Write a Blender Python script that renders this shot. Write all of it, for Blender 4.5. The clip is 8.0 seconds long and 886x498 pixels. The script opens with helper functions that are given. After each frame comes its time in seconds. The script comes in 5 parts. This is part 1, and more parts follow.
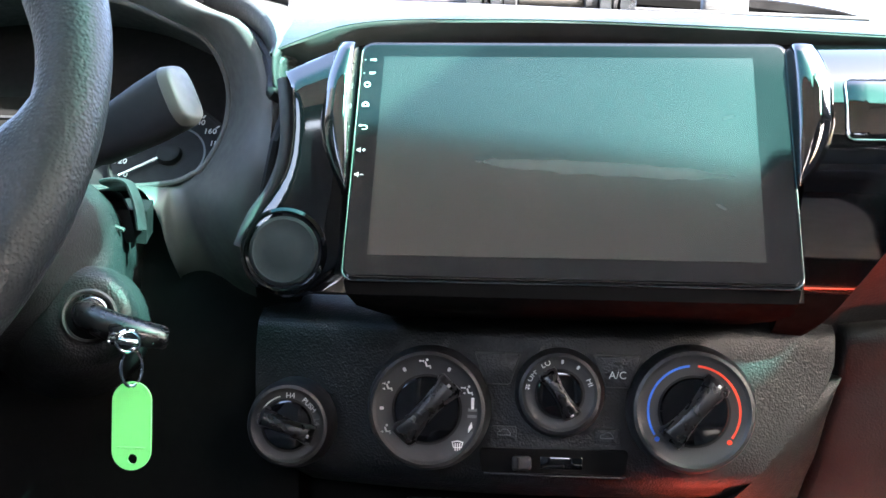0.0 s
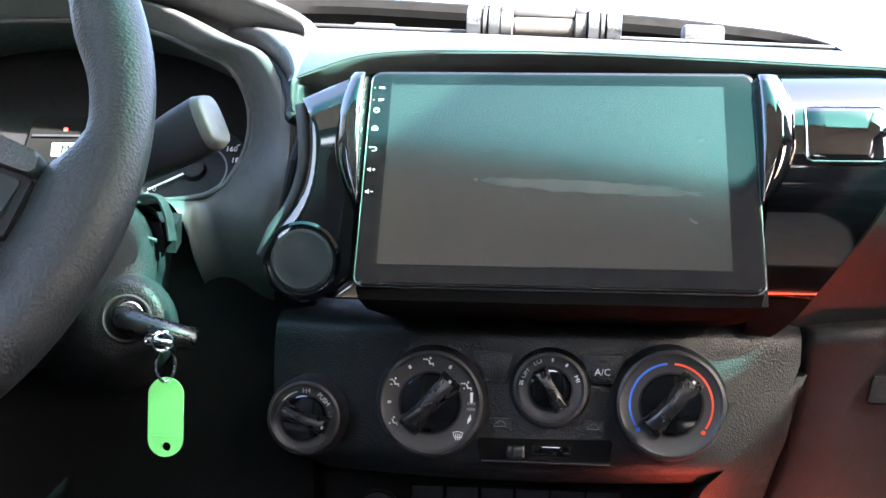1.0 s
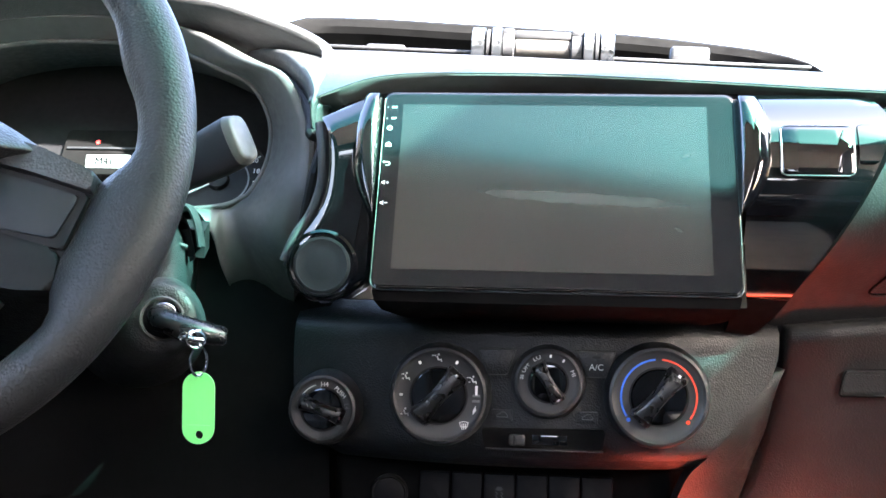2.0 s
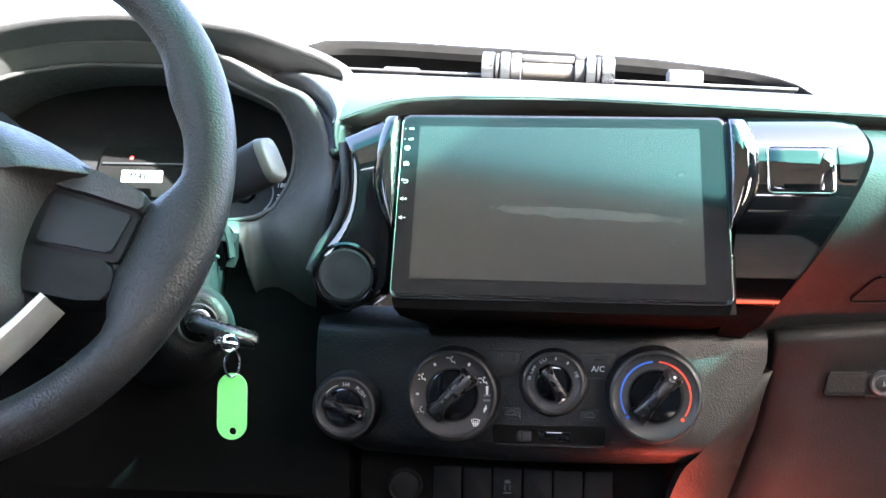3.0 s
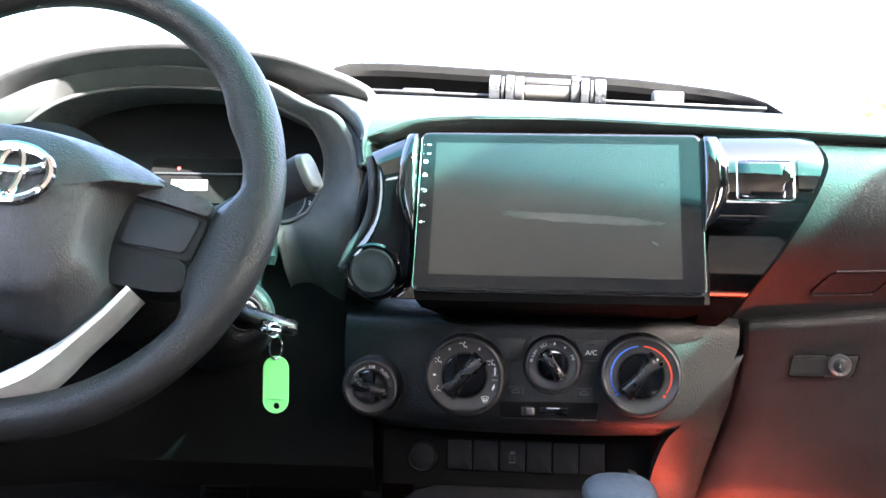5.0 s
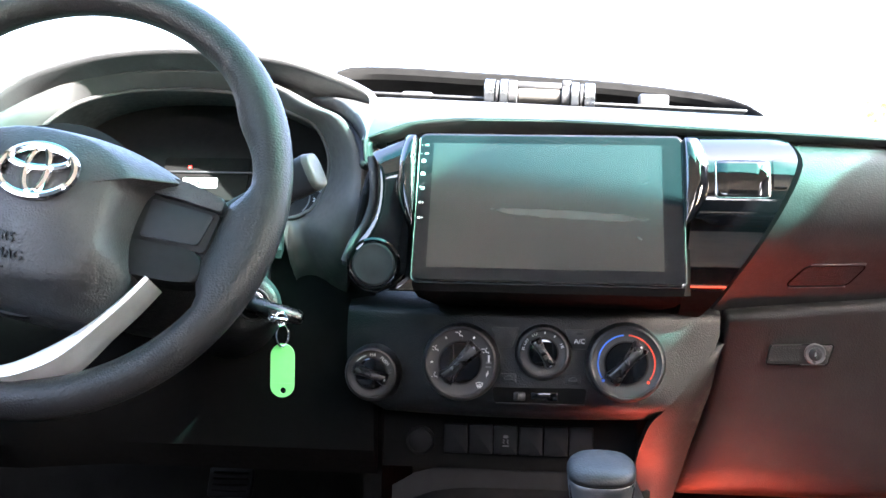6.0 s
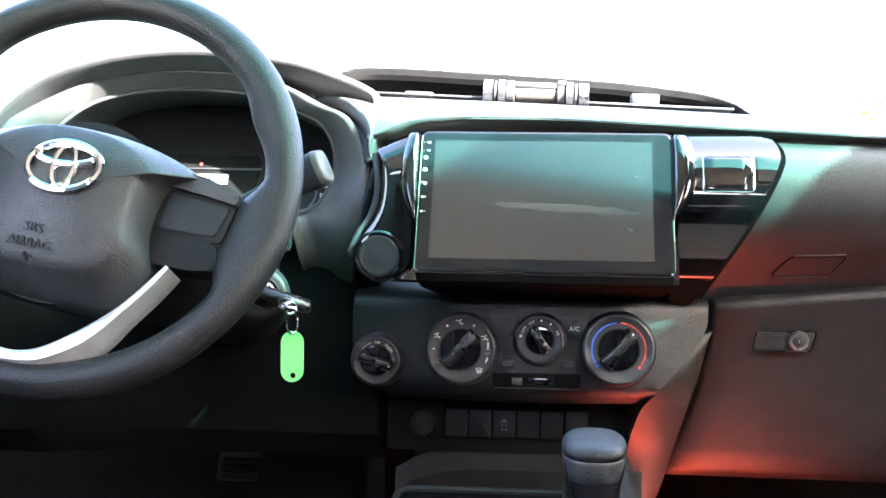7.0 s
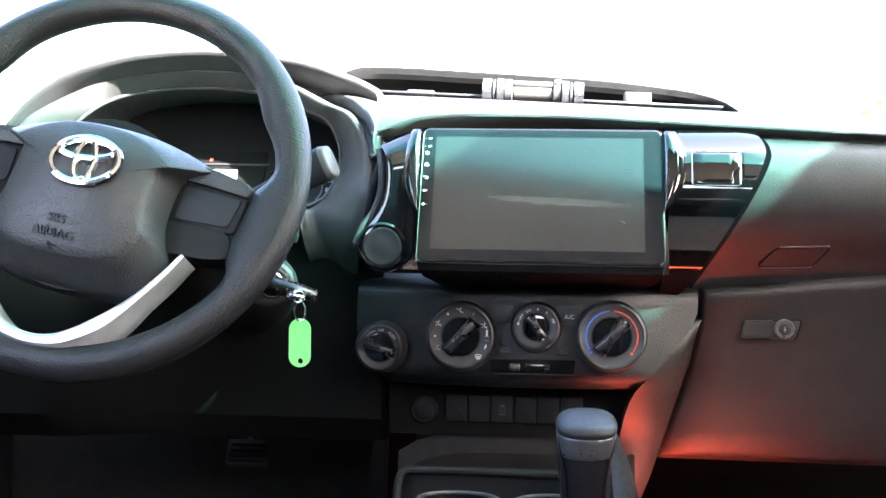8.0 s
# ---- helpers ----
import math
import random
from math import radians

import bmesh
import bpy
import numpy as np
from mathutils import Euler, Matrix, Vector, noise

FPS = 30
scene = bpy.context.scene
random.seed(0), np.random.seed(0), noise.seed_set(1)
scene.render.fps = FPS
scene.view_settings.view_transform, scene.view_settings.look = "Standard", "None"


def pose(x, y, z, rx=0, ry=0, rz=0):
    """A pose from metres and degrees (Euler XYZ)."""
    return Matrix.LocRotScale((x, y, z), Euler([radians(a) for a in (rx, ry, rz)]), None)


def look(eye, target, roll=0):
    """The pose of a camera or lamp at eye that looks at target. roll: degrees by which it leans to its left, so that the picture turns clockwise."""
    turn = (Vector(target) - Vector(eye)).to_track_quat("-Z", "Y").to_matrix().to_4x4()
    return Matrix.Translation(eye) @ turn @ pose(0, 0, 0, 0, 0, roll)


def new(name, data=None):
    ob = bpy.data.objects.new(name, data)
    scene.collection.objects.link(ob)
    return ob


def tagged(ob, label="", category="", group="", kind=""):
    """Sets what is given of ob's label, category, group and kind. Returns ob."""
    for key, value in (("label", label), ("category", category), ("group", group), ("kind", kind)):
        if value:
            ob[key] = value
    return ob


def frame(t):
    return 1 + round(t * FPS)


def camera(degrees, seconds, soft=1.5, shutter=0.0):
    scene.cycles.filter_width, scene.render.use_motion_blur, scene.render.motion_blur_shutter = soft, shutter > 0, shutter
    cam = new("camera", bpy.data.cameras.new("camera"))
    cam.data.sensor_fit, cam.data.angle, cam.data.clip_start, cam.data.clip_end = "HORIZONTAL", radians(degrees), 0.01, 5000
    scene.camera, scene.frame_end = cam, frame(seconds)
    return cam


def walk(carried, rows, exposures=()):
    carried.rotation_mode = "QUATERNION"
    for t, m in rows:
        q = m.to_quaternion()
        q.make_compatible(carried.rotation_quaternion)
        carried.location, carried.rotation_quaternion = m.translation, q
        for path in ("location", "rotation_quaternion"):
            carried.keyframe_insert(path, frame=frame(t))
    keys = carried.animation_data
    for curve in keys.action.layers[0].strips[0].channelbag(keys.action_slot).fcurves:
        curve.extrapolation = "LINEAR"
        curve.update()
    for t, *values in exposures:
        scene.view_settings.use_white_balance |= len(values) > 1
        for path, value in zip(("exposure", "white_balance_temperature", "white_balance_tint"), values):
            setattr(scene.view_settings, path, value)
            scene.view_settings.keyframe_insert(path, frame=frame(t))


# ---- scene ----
cam = camera(42.0, 8.0, soft=1.5)
PATH = [
    (0, (0.097, -0.037, 1.196), (-0.074, 1.956, 1.222), 1.2),
    (0.5, (0.098, -0.075, 1.197), (-0.075, 1.917, 1.224), 1.2),
    (1, (0.105, -0.113, 1.2), (-0.073, 1.879, 1.229), 1.2),
    (1.5, (0.105, -0.15, 1.202), (-0.07, 1.842, 1.227), 1.2),
    (3, (0.101, -0.257, 1.213), (-0.076, 1.735, 1.236), 1.2),
    (3.5, (0.098, -0.293, 1.215), (-0.079, 1.699, 1.235), 1.1),
    (4, (0.1, -0.329, 1.215), (-0.078, 1.663, 1.235), 1.1),
    (4.5, (0.097, -0.365, 1.214), (-0.077, 1.628, 1.235), 1.1),
    (6, (0.111, -0.464, 1.207), (-0.068, 1.528, 1.226), 1.2),
    (6.5, (0.112, -0.494, 1.204), (-0.064, 1.498, 1.221), 1.1),
    (7, (0.112, -0.522, 1.199), (-0.062, 1.471, 1.217), 1.1),
    (7.5, (0.113, -0.55, 1.191), (-0.059, 1.443, 1.21), 1.1),
    (8, (0.118, -0.576, 1.19), (-0.059, 1.416, 1.207), 1.1),
]
walk(cam, [(t, look(eye, target, roll)) for t, eye, target, roll in PATH], [(0.0, 4.8, 6500.0, 18.0), (3.0, 5.03, 6500.0, 18.0), (8.0, 5.15, 6500.0, 18.0)])

# ---- world, sun and exposure ----
SUN = Vector((1.03, -0.75, 1.0)).normalized()
world = bpy.data.worlds.new("sky")
scene.world = world
world.use_nodes = True
wn = world.node_tree.nodes
sky = wn.new("ShaderNodeTexSky")
sky.sky_type, sky.sun_disc = "NISHITA", False
sky.air_density, sky.dust_density, sky.ozone_density = 0.9, 4.0, 0.5
sky.sun_elevation, sky.sun_rotation = math.asin(SUN.z), math.atan2(SUN.x, SUN.y)
wn["Background"].inputs["Strength"].default_value = 0.145
world.node_tree.links.new(sky.outputs[0], wn["Background"].inputs["Color"])
sun = new("sun", bpy.data.lights.new("sun", "SUN"))
sun.data.energy, sun.data.angle, sun.data.color = 5.0, radians(1.0), (1.0, 0.96, 0.9)
sun.matrix_world = look(SUN * 50, (0, 0, 0))


# ---- materials ----
def material(name, base, rough=0.5, metal=0.0, grain=0.0, size=900.0, vary=0.15, coat=0.0, spec=0.5, kind="noise"):
    """A surface with fine grain relief, roughness wear and slight blotches. size: grains per metre."""
    m = bpy.data.materials.new(name)
    m.use_nodes = True
    nt = m.node_tree
    n, link = nt.nodes, nt.links.new
    b = n["Principled BSDF"]
    b.inputs["Metallic"].default_value = metal
    b.inputs["Coat Weight"].default_value = coat
    b.inputs["Coat Roughness"].default_value = 0.03
    b.inputs["Specular IOR Level"].default_value = spec
    tc = n.new("ShaderNodeTexCoord")
    wear = n.new("ShaderNodeTexNoise")
    wear.inputs["Scale"].default_value, wear.inputs["Detail"].default_value = 38.0, 6.0
    link(tc.outputs["Object"], wear.inputs["Vector"])
    ramp = n.new("ShaderNodeMapRange")
    ramp.inputs["From Min"].default_value, ramp.inputs["From Max"].default_value = 0.3, 0.7
    ramp.inputs["To Min"].default_value, ramp.inputs["To Max"].default_value = 1 - vary, 1 + vary
    link(wear.outputs["Fac"], ramp.inputs["Value"])
    mul = n.new("ShaderNodeVectorMath")
    mul.operation = "SCALE"
    mul.inputs[0].default_value = base[:3]
    link(ramp.outputs[0], mul.inputs["Scale"])
    link(mul.outputs[0], b.inputs["Base Color"])
    rr = n.new("ShaderNodeMapRange")
    rr.inputs["From Min"].default_value, rr.inputs["From Max"].default_value = 0.3, 0.7
    rr.inputs["To Min"].default_value, rr.inputs["To Max"].default_value = rough * (1 - vary), min(1, rough * (1 + vary))
    fine = n.new("ShaderNodeTexNoise")
    fine.inputs["Scale"].default_value, fine.inputs["Detail"].default_value = 160.0, 4.0
    link(tc.outputs["Object"], fine.inputs["Vector"])
    link(fine.outputs["Fac"], rr.inputs["Value"])
    link(rr.outputs[0], b.inputs["Roughness"])
    if grain:
        if kind == "leather":
            g = n.new("ShaderNodeTexVoronoi")
            g.feature = "SMOOTH_F1"
            g.inputs["Scale"].default_value = size
            link(tc.outputs["Object"], g.inputs["Vector"])
            out = g.outputs["Distance"]
        else:
            g = n.new("ShaderNodeTexNoise")
            g.inputs["Scale"].default_value, g.inputs["Detail"].default_value = size, 3.0
            link(tc.outputs["Object"], g.inputs["Vector"])
            out = g.outputs["Fac"]
        bump = n.new("ShaderNodeBump")
        bump.inputs["Strength"].default_value, bump.inputs["Distance"].default_value = grain, 0.0006
        link(out, bump.inputs["Height"])
        link(bump.outputs["Normal"], b.inputs["Normal"])
    return m


def glowing(name, colour, strength):
    m = material(name, colour, 0.4)
    b = m.node_tree.nodes["Principled BSDF"]
    b.inputs["Emission Color"].default_value, b.inputs["Emission Strength"].default_value = (*colour, 1), strength
    return m


def tinted_glass(name, colour, band=None):
    """Clear glass: tinted light goes straight through, with a mirror sheen that grows at grazing angles. band: the shade band along the top."""
    m = bpy.data.materials.new(name)
    m.use_nodes = True
    nt = m.node_tree
    nt.nodes.remove(nt.nodes["Principled BSDF"])
    a, g, mix, f, lw = (nt.nodes.new(k) for k in ("ShaderNodeBsdfTransparent", "ShaderNodeBsdfGlossy", "ShaderNodeMixShader", "ShaderNodeMath", "ShaderNodeLayerWeight"))
    f.operation = "POWER"
    f.inputs[1].default_value = 5.0
    nt.links.new(lw.outputs["Facing"], f.inputs[0])
    a.inputs["Color"].default_value, g.inputs["Roughness"].default_value = (*colour, 1), 0.02
    if band:
        tc, sep, rng, mc = (nt.nodes.new(k) for k in ("ShaderNodeTexCoord", "ShaderNodeSeparateXYZ", "ShaderNodeMapRange", "ShaderNodeMixRGB"))
        rng.inputs["From Min"].default_value, rng.inputs["From Max"].default_value = 1.61, 1.66
        mc.inputs[1].default_value, mc.inputs[2].default_value = (*colour, 1), (*band, 1)
        for s, d in ((tc.outputs["Object"], sep.inputs[0]), (sep.outputs[2], rng.inputs["Value"]), (rng.outputs[0], mc.inputs[0]), (mc.outputs[0], a.inputs["Color"])):
            nt.links.new(s, d)
    for s, d in ((f.outputs[0], mix.inputs[0]), (a.outputs[0], mix.inputs[1]), (g.outputs[0], mix.inputs[2]), (mix.outputs[0], nt.nodes["Material Output"].inputs["Surface"])):
        nt.links.new(s, d)
    return m


# darker copy of the dash plastic, with the lid's shade in its colour
LIDPAD = material("grained_lid_shaded_plastic", (0.022, 0.022, 0.023), 0.5, spec=0.35, grain=0.35, size=750, kind="leather")
PAD = material("grained_dash_plastic", (0.031, 0.031, 0.032), 0.55, grain=0.35, size=700, kind="leather")
BODYGREY = material("satin_knob_plastic", (0.13, 0.132, 0.136), 0.32, 0.6)
CAPDARK = material("dark_smooth_cap", (0.017, 0.0185, 0.0215), 0.55, grain=0.04, size=1500, spec=0.2)
CAPGREY = material("worn_grey_plastic", (0.034, 0.0335, 0.033), 0.5, grain=0.05, size=1500)
HEAD = material("smooth_black_plastic", (0.008, 0.008, 0.009), 0.28, vary=0.1)
PANEL = material("grained_panel_plastic", (0.014, 0.0152, 0.0168), 0.44, grain=0.8, size=800, spec=0.4, kind="leather")
# near-black for gaps, and for parts whose shade is put into the colour
DEEP = material("gap_and_shade_black", (0.006, 0.006, 0.006), 0.9, spec=0.05)
LOWER = material("lower_dash_plastic", (0.0165, 0.0160, 0.0160), 0.42, spec=0.45, grain=0.55, size=760, vary=0.2, kind="leather")
SATIN = material("satin_grey_trim", (0.048, 0.047, 0.0465), 0.5, grain=0.05, size=1500)
MATTE = material("matte_black_plastic", (0.010, 0.010, 0.0108), 0.6, grain=0.1, size=1200, spec=0.15)
DIAL = material("dial_face_plastic", (0.020, 0.0212, 0.023), 0.45, grain=0.05, size=1500)
GLOSS = material("piano_black_lacquer", (0.0025, 0.0025, 0.003), 0.05, vary=0.05, coat=0.5)
RUBBER = material("wheel_leatherette", (0.0185, 0.0185, 0.0195), 0.42, spec=0.28, grain=0.7, size=640, vary=0.05, kind="leather")
AIRBAG = material("airbag_cover_plastic", (0.025, 0.025, 0.026), 0.45, grain=0.7, size=650, kind="leather")
SILVER = material("silver_paint", (0.68, 0.68, 0.67), 0.36, 0.7, grain=0.03, size=2000)
VISOR = material("dark_grey_visor_plastic", (0.026, 0.026, 0.028), 0.6, grain=0.1, size=1200)
KNOB = material("grey_knob_plastic", (0.03, 0.03, 0.031), 0.22)
GRIP = material("knob_leather", (0.024, 0.024, 0.025), 0.5, spec=0.3, grain=0.4, size=700, kind="leather")
RIM = material("dark_case_edge", (0.09, 0.092, 0.095), 0.22, 1.0)
CHROME = material("chrome", (0.78, 0.78, 0.78), 0.08, 1.0, vary=0.05)
DARKSTEEL = material("dark_edge_metal", (0.25, 0.26, 0.27), 0.3, 1.0)
STEEL = material("key_steel", (0.55, 0.55, 0.55), 0.25, 1.0)
GLASS = material("screen_glass", (0.006, 0.006, 0.007), 0.05, vary=0.04, spec=0.3)
DISPLAY = material("display_panel", (0.0150, 0.0143, 0.0138), 0.13, vary=0.03, spec=0.75)


def smeared(m, centre, half, slope, lift):
    """Adds a wiped dusty streak to a material, an uneven ellipse in the upright plane."""
    nt = m.node_tree
    n, link = nt.nodes, nt.links.new
    b = n["Principled BSDF"]
    src = b.inputs["Base Color"].links[0].from_socket
    tc, mp, ln, no, mr, mx = (n.new(k) for k in ("ShaderNodeTexCoord", "ShaderNodeMapping", "ShaderNodeVectorMath", "ShaderNodeTexNoise", "ShaderNodeMapRange", "ShaderNodeMixRGB"))
    mp.vector_type = "TEXTURE"
    mp.inputs["Location"].default_value, mp.inputs["Rotation"].default_value, mp.inputs["Scale"].default_value = centre, (0, radians(slope), 0), half
    ln.operation = "LENGTH"
    no.inputs["Scale"].default_value = 60.0
    ad = n.new("ShaderNodeMath")
    ad.operation = "MULTIPLY_ADD"
    ad.inputs[1].default_value = 0.9
    mr.inputs["From Min"].default_value, mr.inputs["From Max"].default_value, mr.inputs["To Min"].default_value, mr.inputs["To Max"].default_value = 1.45, 1.0, 0.0, 1.0
    mx.inputs[2].default_value = (*lift, 1)
    link(tc.outputs["Object"], mp.inputs["Vector"]), link(mp.outputs[0], ln.inputs[0]), link(tc.outputs["Object"], no.inputs["Vector"])
    link(no.outputs["Fac"], ad.inputs[0]), link(ln.outputs["Value"], ad.inputs[2]), link(ad.outputs[0], mr.inputs["Value"])
    link(mr.outputs[0], mx.inputs[0]), link(src, mx.inputs[1]), link(mx.outputs[0], b.inputs["Base Color"])


smeared(DISPLAY, (0.185, 0.625, 1.2480), (0.055, 1.0, 0.0030), 2.5, (0.022, 0.0215, 0.021))
smeared(DISPLAY, (0.122, 0.625, 1.2525), (0.076, 1.0, 0.0048), 2.5, (0.033, 0.032, 0.031))
smeared(DISPLAY, (0.196, 0.6165, 1.231), (0.0042, 1.0, 0.0011), 28, (0.036, 0.035, 0.034))
smeared(DISPLAY, (0.203, 0.6395, 1.284), (0.0046, 1.0, 0.0013), -12, (0.034, 0.034, 0.033))
WHITE = material("white_print", (0.66, 0.66, 0.66), 0.5)
DIM = material("grey_print", (0.11, 0.113, 0.118), 0.5)
BLUE = material("blue_print", (0.03, 0.16, 0.75), 0.45)
RED = material("red_print", (0.8, 0.06, 0.02), 0.45)
WARN = glowing("red_warning_lamp", (1.0, 0.05, 0.04), 0.25)
TAG = material("green_tag_plastic", (0.22, 0.80, 0.24), 0.4, vary=0.04, grain=0.03, size=300)
REDBOX = material("red_bounce_plastic", (0.92, 0.08, 0.03), 0.6, grain=0.1, size=300, vary=0.1)
PAPER = material("brown_paper", (0.50, 0.42, 0.34), 0.8, grain=0.2, size=200, vary=0.1)
CLOTH = material("woven_seat_cloth", (0.05, 0.048, 0.046), 0.9, grain=0.8, size=320, vary=0.3)
CARPET = material("dark_carpet", (0.014, 0.0135, 0.013), 0.95, spec=0.05, grain=0.6, size=500)
LINER = material("headliner_cloth", (0.62, 0.55, 0.485), 0.9, grain=0.3, size=600)
CABIN = material("cabin_trim", (0.055, 0.054, 0.053), 0.8, grain=0.2, size=400)
CONCRETE = material("pale_concrete", (0.42, 0.40, 0.37), 0.9, grain=0.3, size=40)
LEAF = material("leaves", (0.09, 0.14, 0.03), 0.7, vary=0.4)
BARK = material("bark", (0.12, 0.09, 0.06), 0.9, grain=0.5, size=80)
WINDSCREEN = tinted_glass("tinted_windscreen_glass", (0.96, 0.99, 0.985), (0.36, 0.66, 0.605))
SIDEGLASS = tinted_glass("tinted_side_glass", (0.97, 0.97, 0.95))

# ---- mesh helpers ----
BASE = {}


def thing(name, at, label, category, group="", kind=""):
    ob = new(name)
    ob.empty_display_size = 0.02
    ob.location = at
    BASE[ob] = Vector(at)
    return tagged(ob, label, category, group, kind)


def part(name, bm, mat, parent=None, label="", sharp=35.0):
    """Links a bmesh, given in world metres, as one mesh object under a thing or a part."""
    bmesh.ops.recalc_face_normals(bm, faces=bm.faces)
    me = bpy.data.meshes.new(name)
    bm.to_mesh(me)
    bm.free()
    me.materials.append(mat)
    for p in me.polygons:
        p.use_smooth = True
    me.set_sharp_from_angle(angle=radians(sharp))
    ob = new(name, me)
    if parent is not None:
        ob.parent = parent
        if parent in BASE:
            ob.matrix_parent_inverse = Matrix.Translation(-BASE[parent])
    if label:
        ob["label"] = label
    return ob


def solid(name, bm, mat, label, category, kind="structure", sharp=35.0):
    return tagged(part(name, bm, mat, None, "", sharp), label, category, "", kind)


def spline(pts, n=6, closed=False):
    """Catmull-Rom curve through the points, n steps a stretch."""
    p = [Vector(q) for q in pts]
    k, out = len(p), []
    for i in range(k if closed else k - 1):
        if closed:
            a, b, c, d = (p[(i + j) % k] for j in (-1, 0, 1, 2))
        else:
            a, b, c, d = p[max(i - 1, 0)], p[i], p[i + 1], p[min(i + 2, k - 1)]
        for s in range(n):
            t = s / n
            out.append(0.5 * (2 * b + (c - a) * t + (2 * a - 5 * b + 4 * c - d) * t * t + (3 * b - a - 3 * c + d) * t ** 3))
    if not closed:
        out.append(p[-1])
    return out


def grid(rows, loop=False, wrap=False, caps=False):
    """A surface over rows of points. loop: each row is closed; wrap: the last row meets the first; caps: closes the end rows."""
    bm = bmesh.new()
    v = [[bm.verts.new(p) for p in r] for r in rows]
    m, k = len(v), len(v[0])
    for i in range(m if wrap else m - 1):
        for j in range(k if loop else k - 1):
            q = (v[i][j], v[i][(j + 1) % k], v[(i + 1) % m][(j + 1) % k], v[(i + 1) % m][j])
            if len(set(q)) == 4:
                bm.faces.new(q)
    if caps:
        bm.faces.new(v[0][::-1]), bm.faces.new(v[-1])
    return bm


def slab(rows, off):
    """A sheet with thickness: the surface over the rows, and the same shifted by off, with its edges closed."""
    off = Vector(off)
    bm = bmesh.new()
    top = [[bm.verts.new(Vector(p)) for p in r] for r in rows]
    low = [[bm.verts.new(Vector(p) + off) for p in r] for r in rows]
    m, k = len(top), len(top[0])
    for i in range(m - 1):
        for j in range(k - 1):
            bm.faces.new((top[i][j], top[i][j + 1], top[i + 1][j + 1], top[i + 1][j]))
            bm.faces.new((low[i][j], low[i + 1][j], low[i + 1][j + 1], low[i][j + 1]))
    for i in range(m - 1):
        for j in (0, k - 1):
            bm.faces.new((top[i][j], top[i + 1][j], low[i + 1][j], low[i][j]))
    for j in range(k - 1):
        for i in (0, m - 1):
            bm.faces.new((top[i][j], top[i][j + 1], low[i][j + 1], low[i][j]))
    return bm


def prism(outline, z0, z1, bevel=0.0, m=None, seg=2, both=False):
    """An outline in the local plane drawn out from z0 to z1, with its front edge rounded."""
    bm = bmesh.new()
    lo = [bm.verts.new((p[0], p[1], z0)) for p in outline]
    hi = [bm.verts.new((p[0], p[1], z1)) for p in outline]
    k = len(lo)
    for i in range(k):
        bm.faces.new((lo[i], lo[(i + 1) % k], hi[(i + 1) % k], hi[i]))
    bm.faces.new(lo[::-1]), bm.faces.new(hi)
    if bevel:
        edges = [e for e in bm.edges if all(abs(v.co.z - z1) < 1e-7 for v in e.verts) or (both and all(abs(v.co.z - z0) < 1e-7 for v in e.verts))]
        bmesh.ops.bevel(bm, geom=edges, offset=bevel, segments=seg, profile=0.5, affect="EDGES", clamp_overlap=True)
    if m is not None:
        bm.transform(m)
    return bm


def rrect(w, h, r, n=4, cx=0.0, cy=0.0):
    out = []
    for sx, sy, a in ((1, 1, 0), (-1, 1, 90), (-1, -1, 180), (1, -1, 270)):
        for i in range(n + 1):
            t = radians(a + 90 * i / n)
            out.append((cx + sx * (w / 2 - r) + r * math.cos(t), cy + sy * (h / 2 - r) + r * math.sin(t)))
    return out


def rounded(pts, r, n=4):
    """A polygon with its corners rounded."""
    out, k = [], len(pts)
    for i in range(k):
        a, b, c = (Vector(pts[(i + j) % k]).to_2d() for j in (-1, 0, 1))
        u, w = (a - b), (c - b)
        d = min(r, u.length * 0.45, w.length * 0.45)
        p, q = b + u.normalized() * d, b + w.normalized() * d
        for s in range(n + 1):
            t = s / n
            out.append(tuple(p * (1 - t) ** 2 + b * 2 * t * (1 - t) + q * t * t))
    return out


def lathe(profile, m=None, segs=48):
    """Turns (radius, height) pairs round the local z axis."""
    rows = [[(max(r, 1e-5) * math.cos(2 * math.pi * j / segs), max(r, 1e-5) * math.sin(2 * math.pi * j / segs), h) for j in range(segs)] for r, h in profile]
    bm = grid(rows, loop=True, caps=True)
    if m is not None:
        bm.transform(m)
    return bm


def tube(path, r, closed=False, segs=10, flat=1.0, m=None):
    """A round bar along a path; r may be a function of the way along it, flat squeezes it."""
    p = [Vector(q) for q in path]
    rows, k = [], len(p)
    side = None
    for i in range(k):
        t = (p[(i + 1) % k] - p[i - 1]) if closed else (p[min(i + 1, k - 1)] - p[max(i - 1, 0)])
        t.normalize()
        if side is None:
            side = t.cross(Vector((0, 0, 1)) if abs(t.z) < 0.9 else Vector((1, 0, 0))).normalized()
        side = (side - t * side.dot(t)).normalized()
        up = t.cross(side)
        rad = r(i / (k - 1)) if callable(r) else r
        rows.append([p[i] + rad * (math.cos(2 * math.pi * j / segs) * side + flat * math.sin(2 * math.pi * j / segs) * up) for j in range(segs)])
    bm = grid(rows, loop=True, wrap=closed, caps=not closed)
    if m is not None:
        bm.transform(m)
    return bm


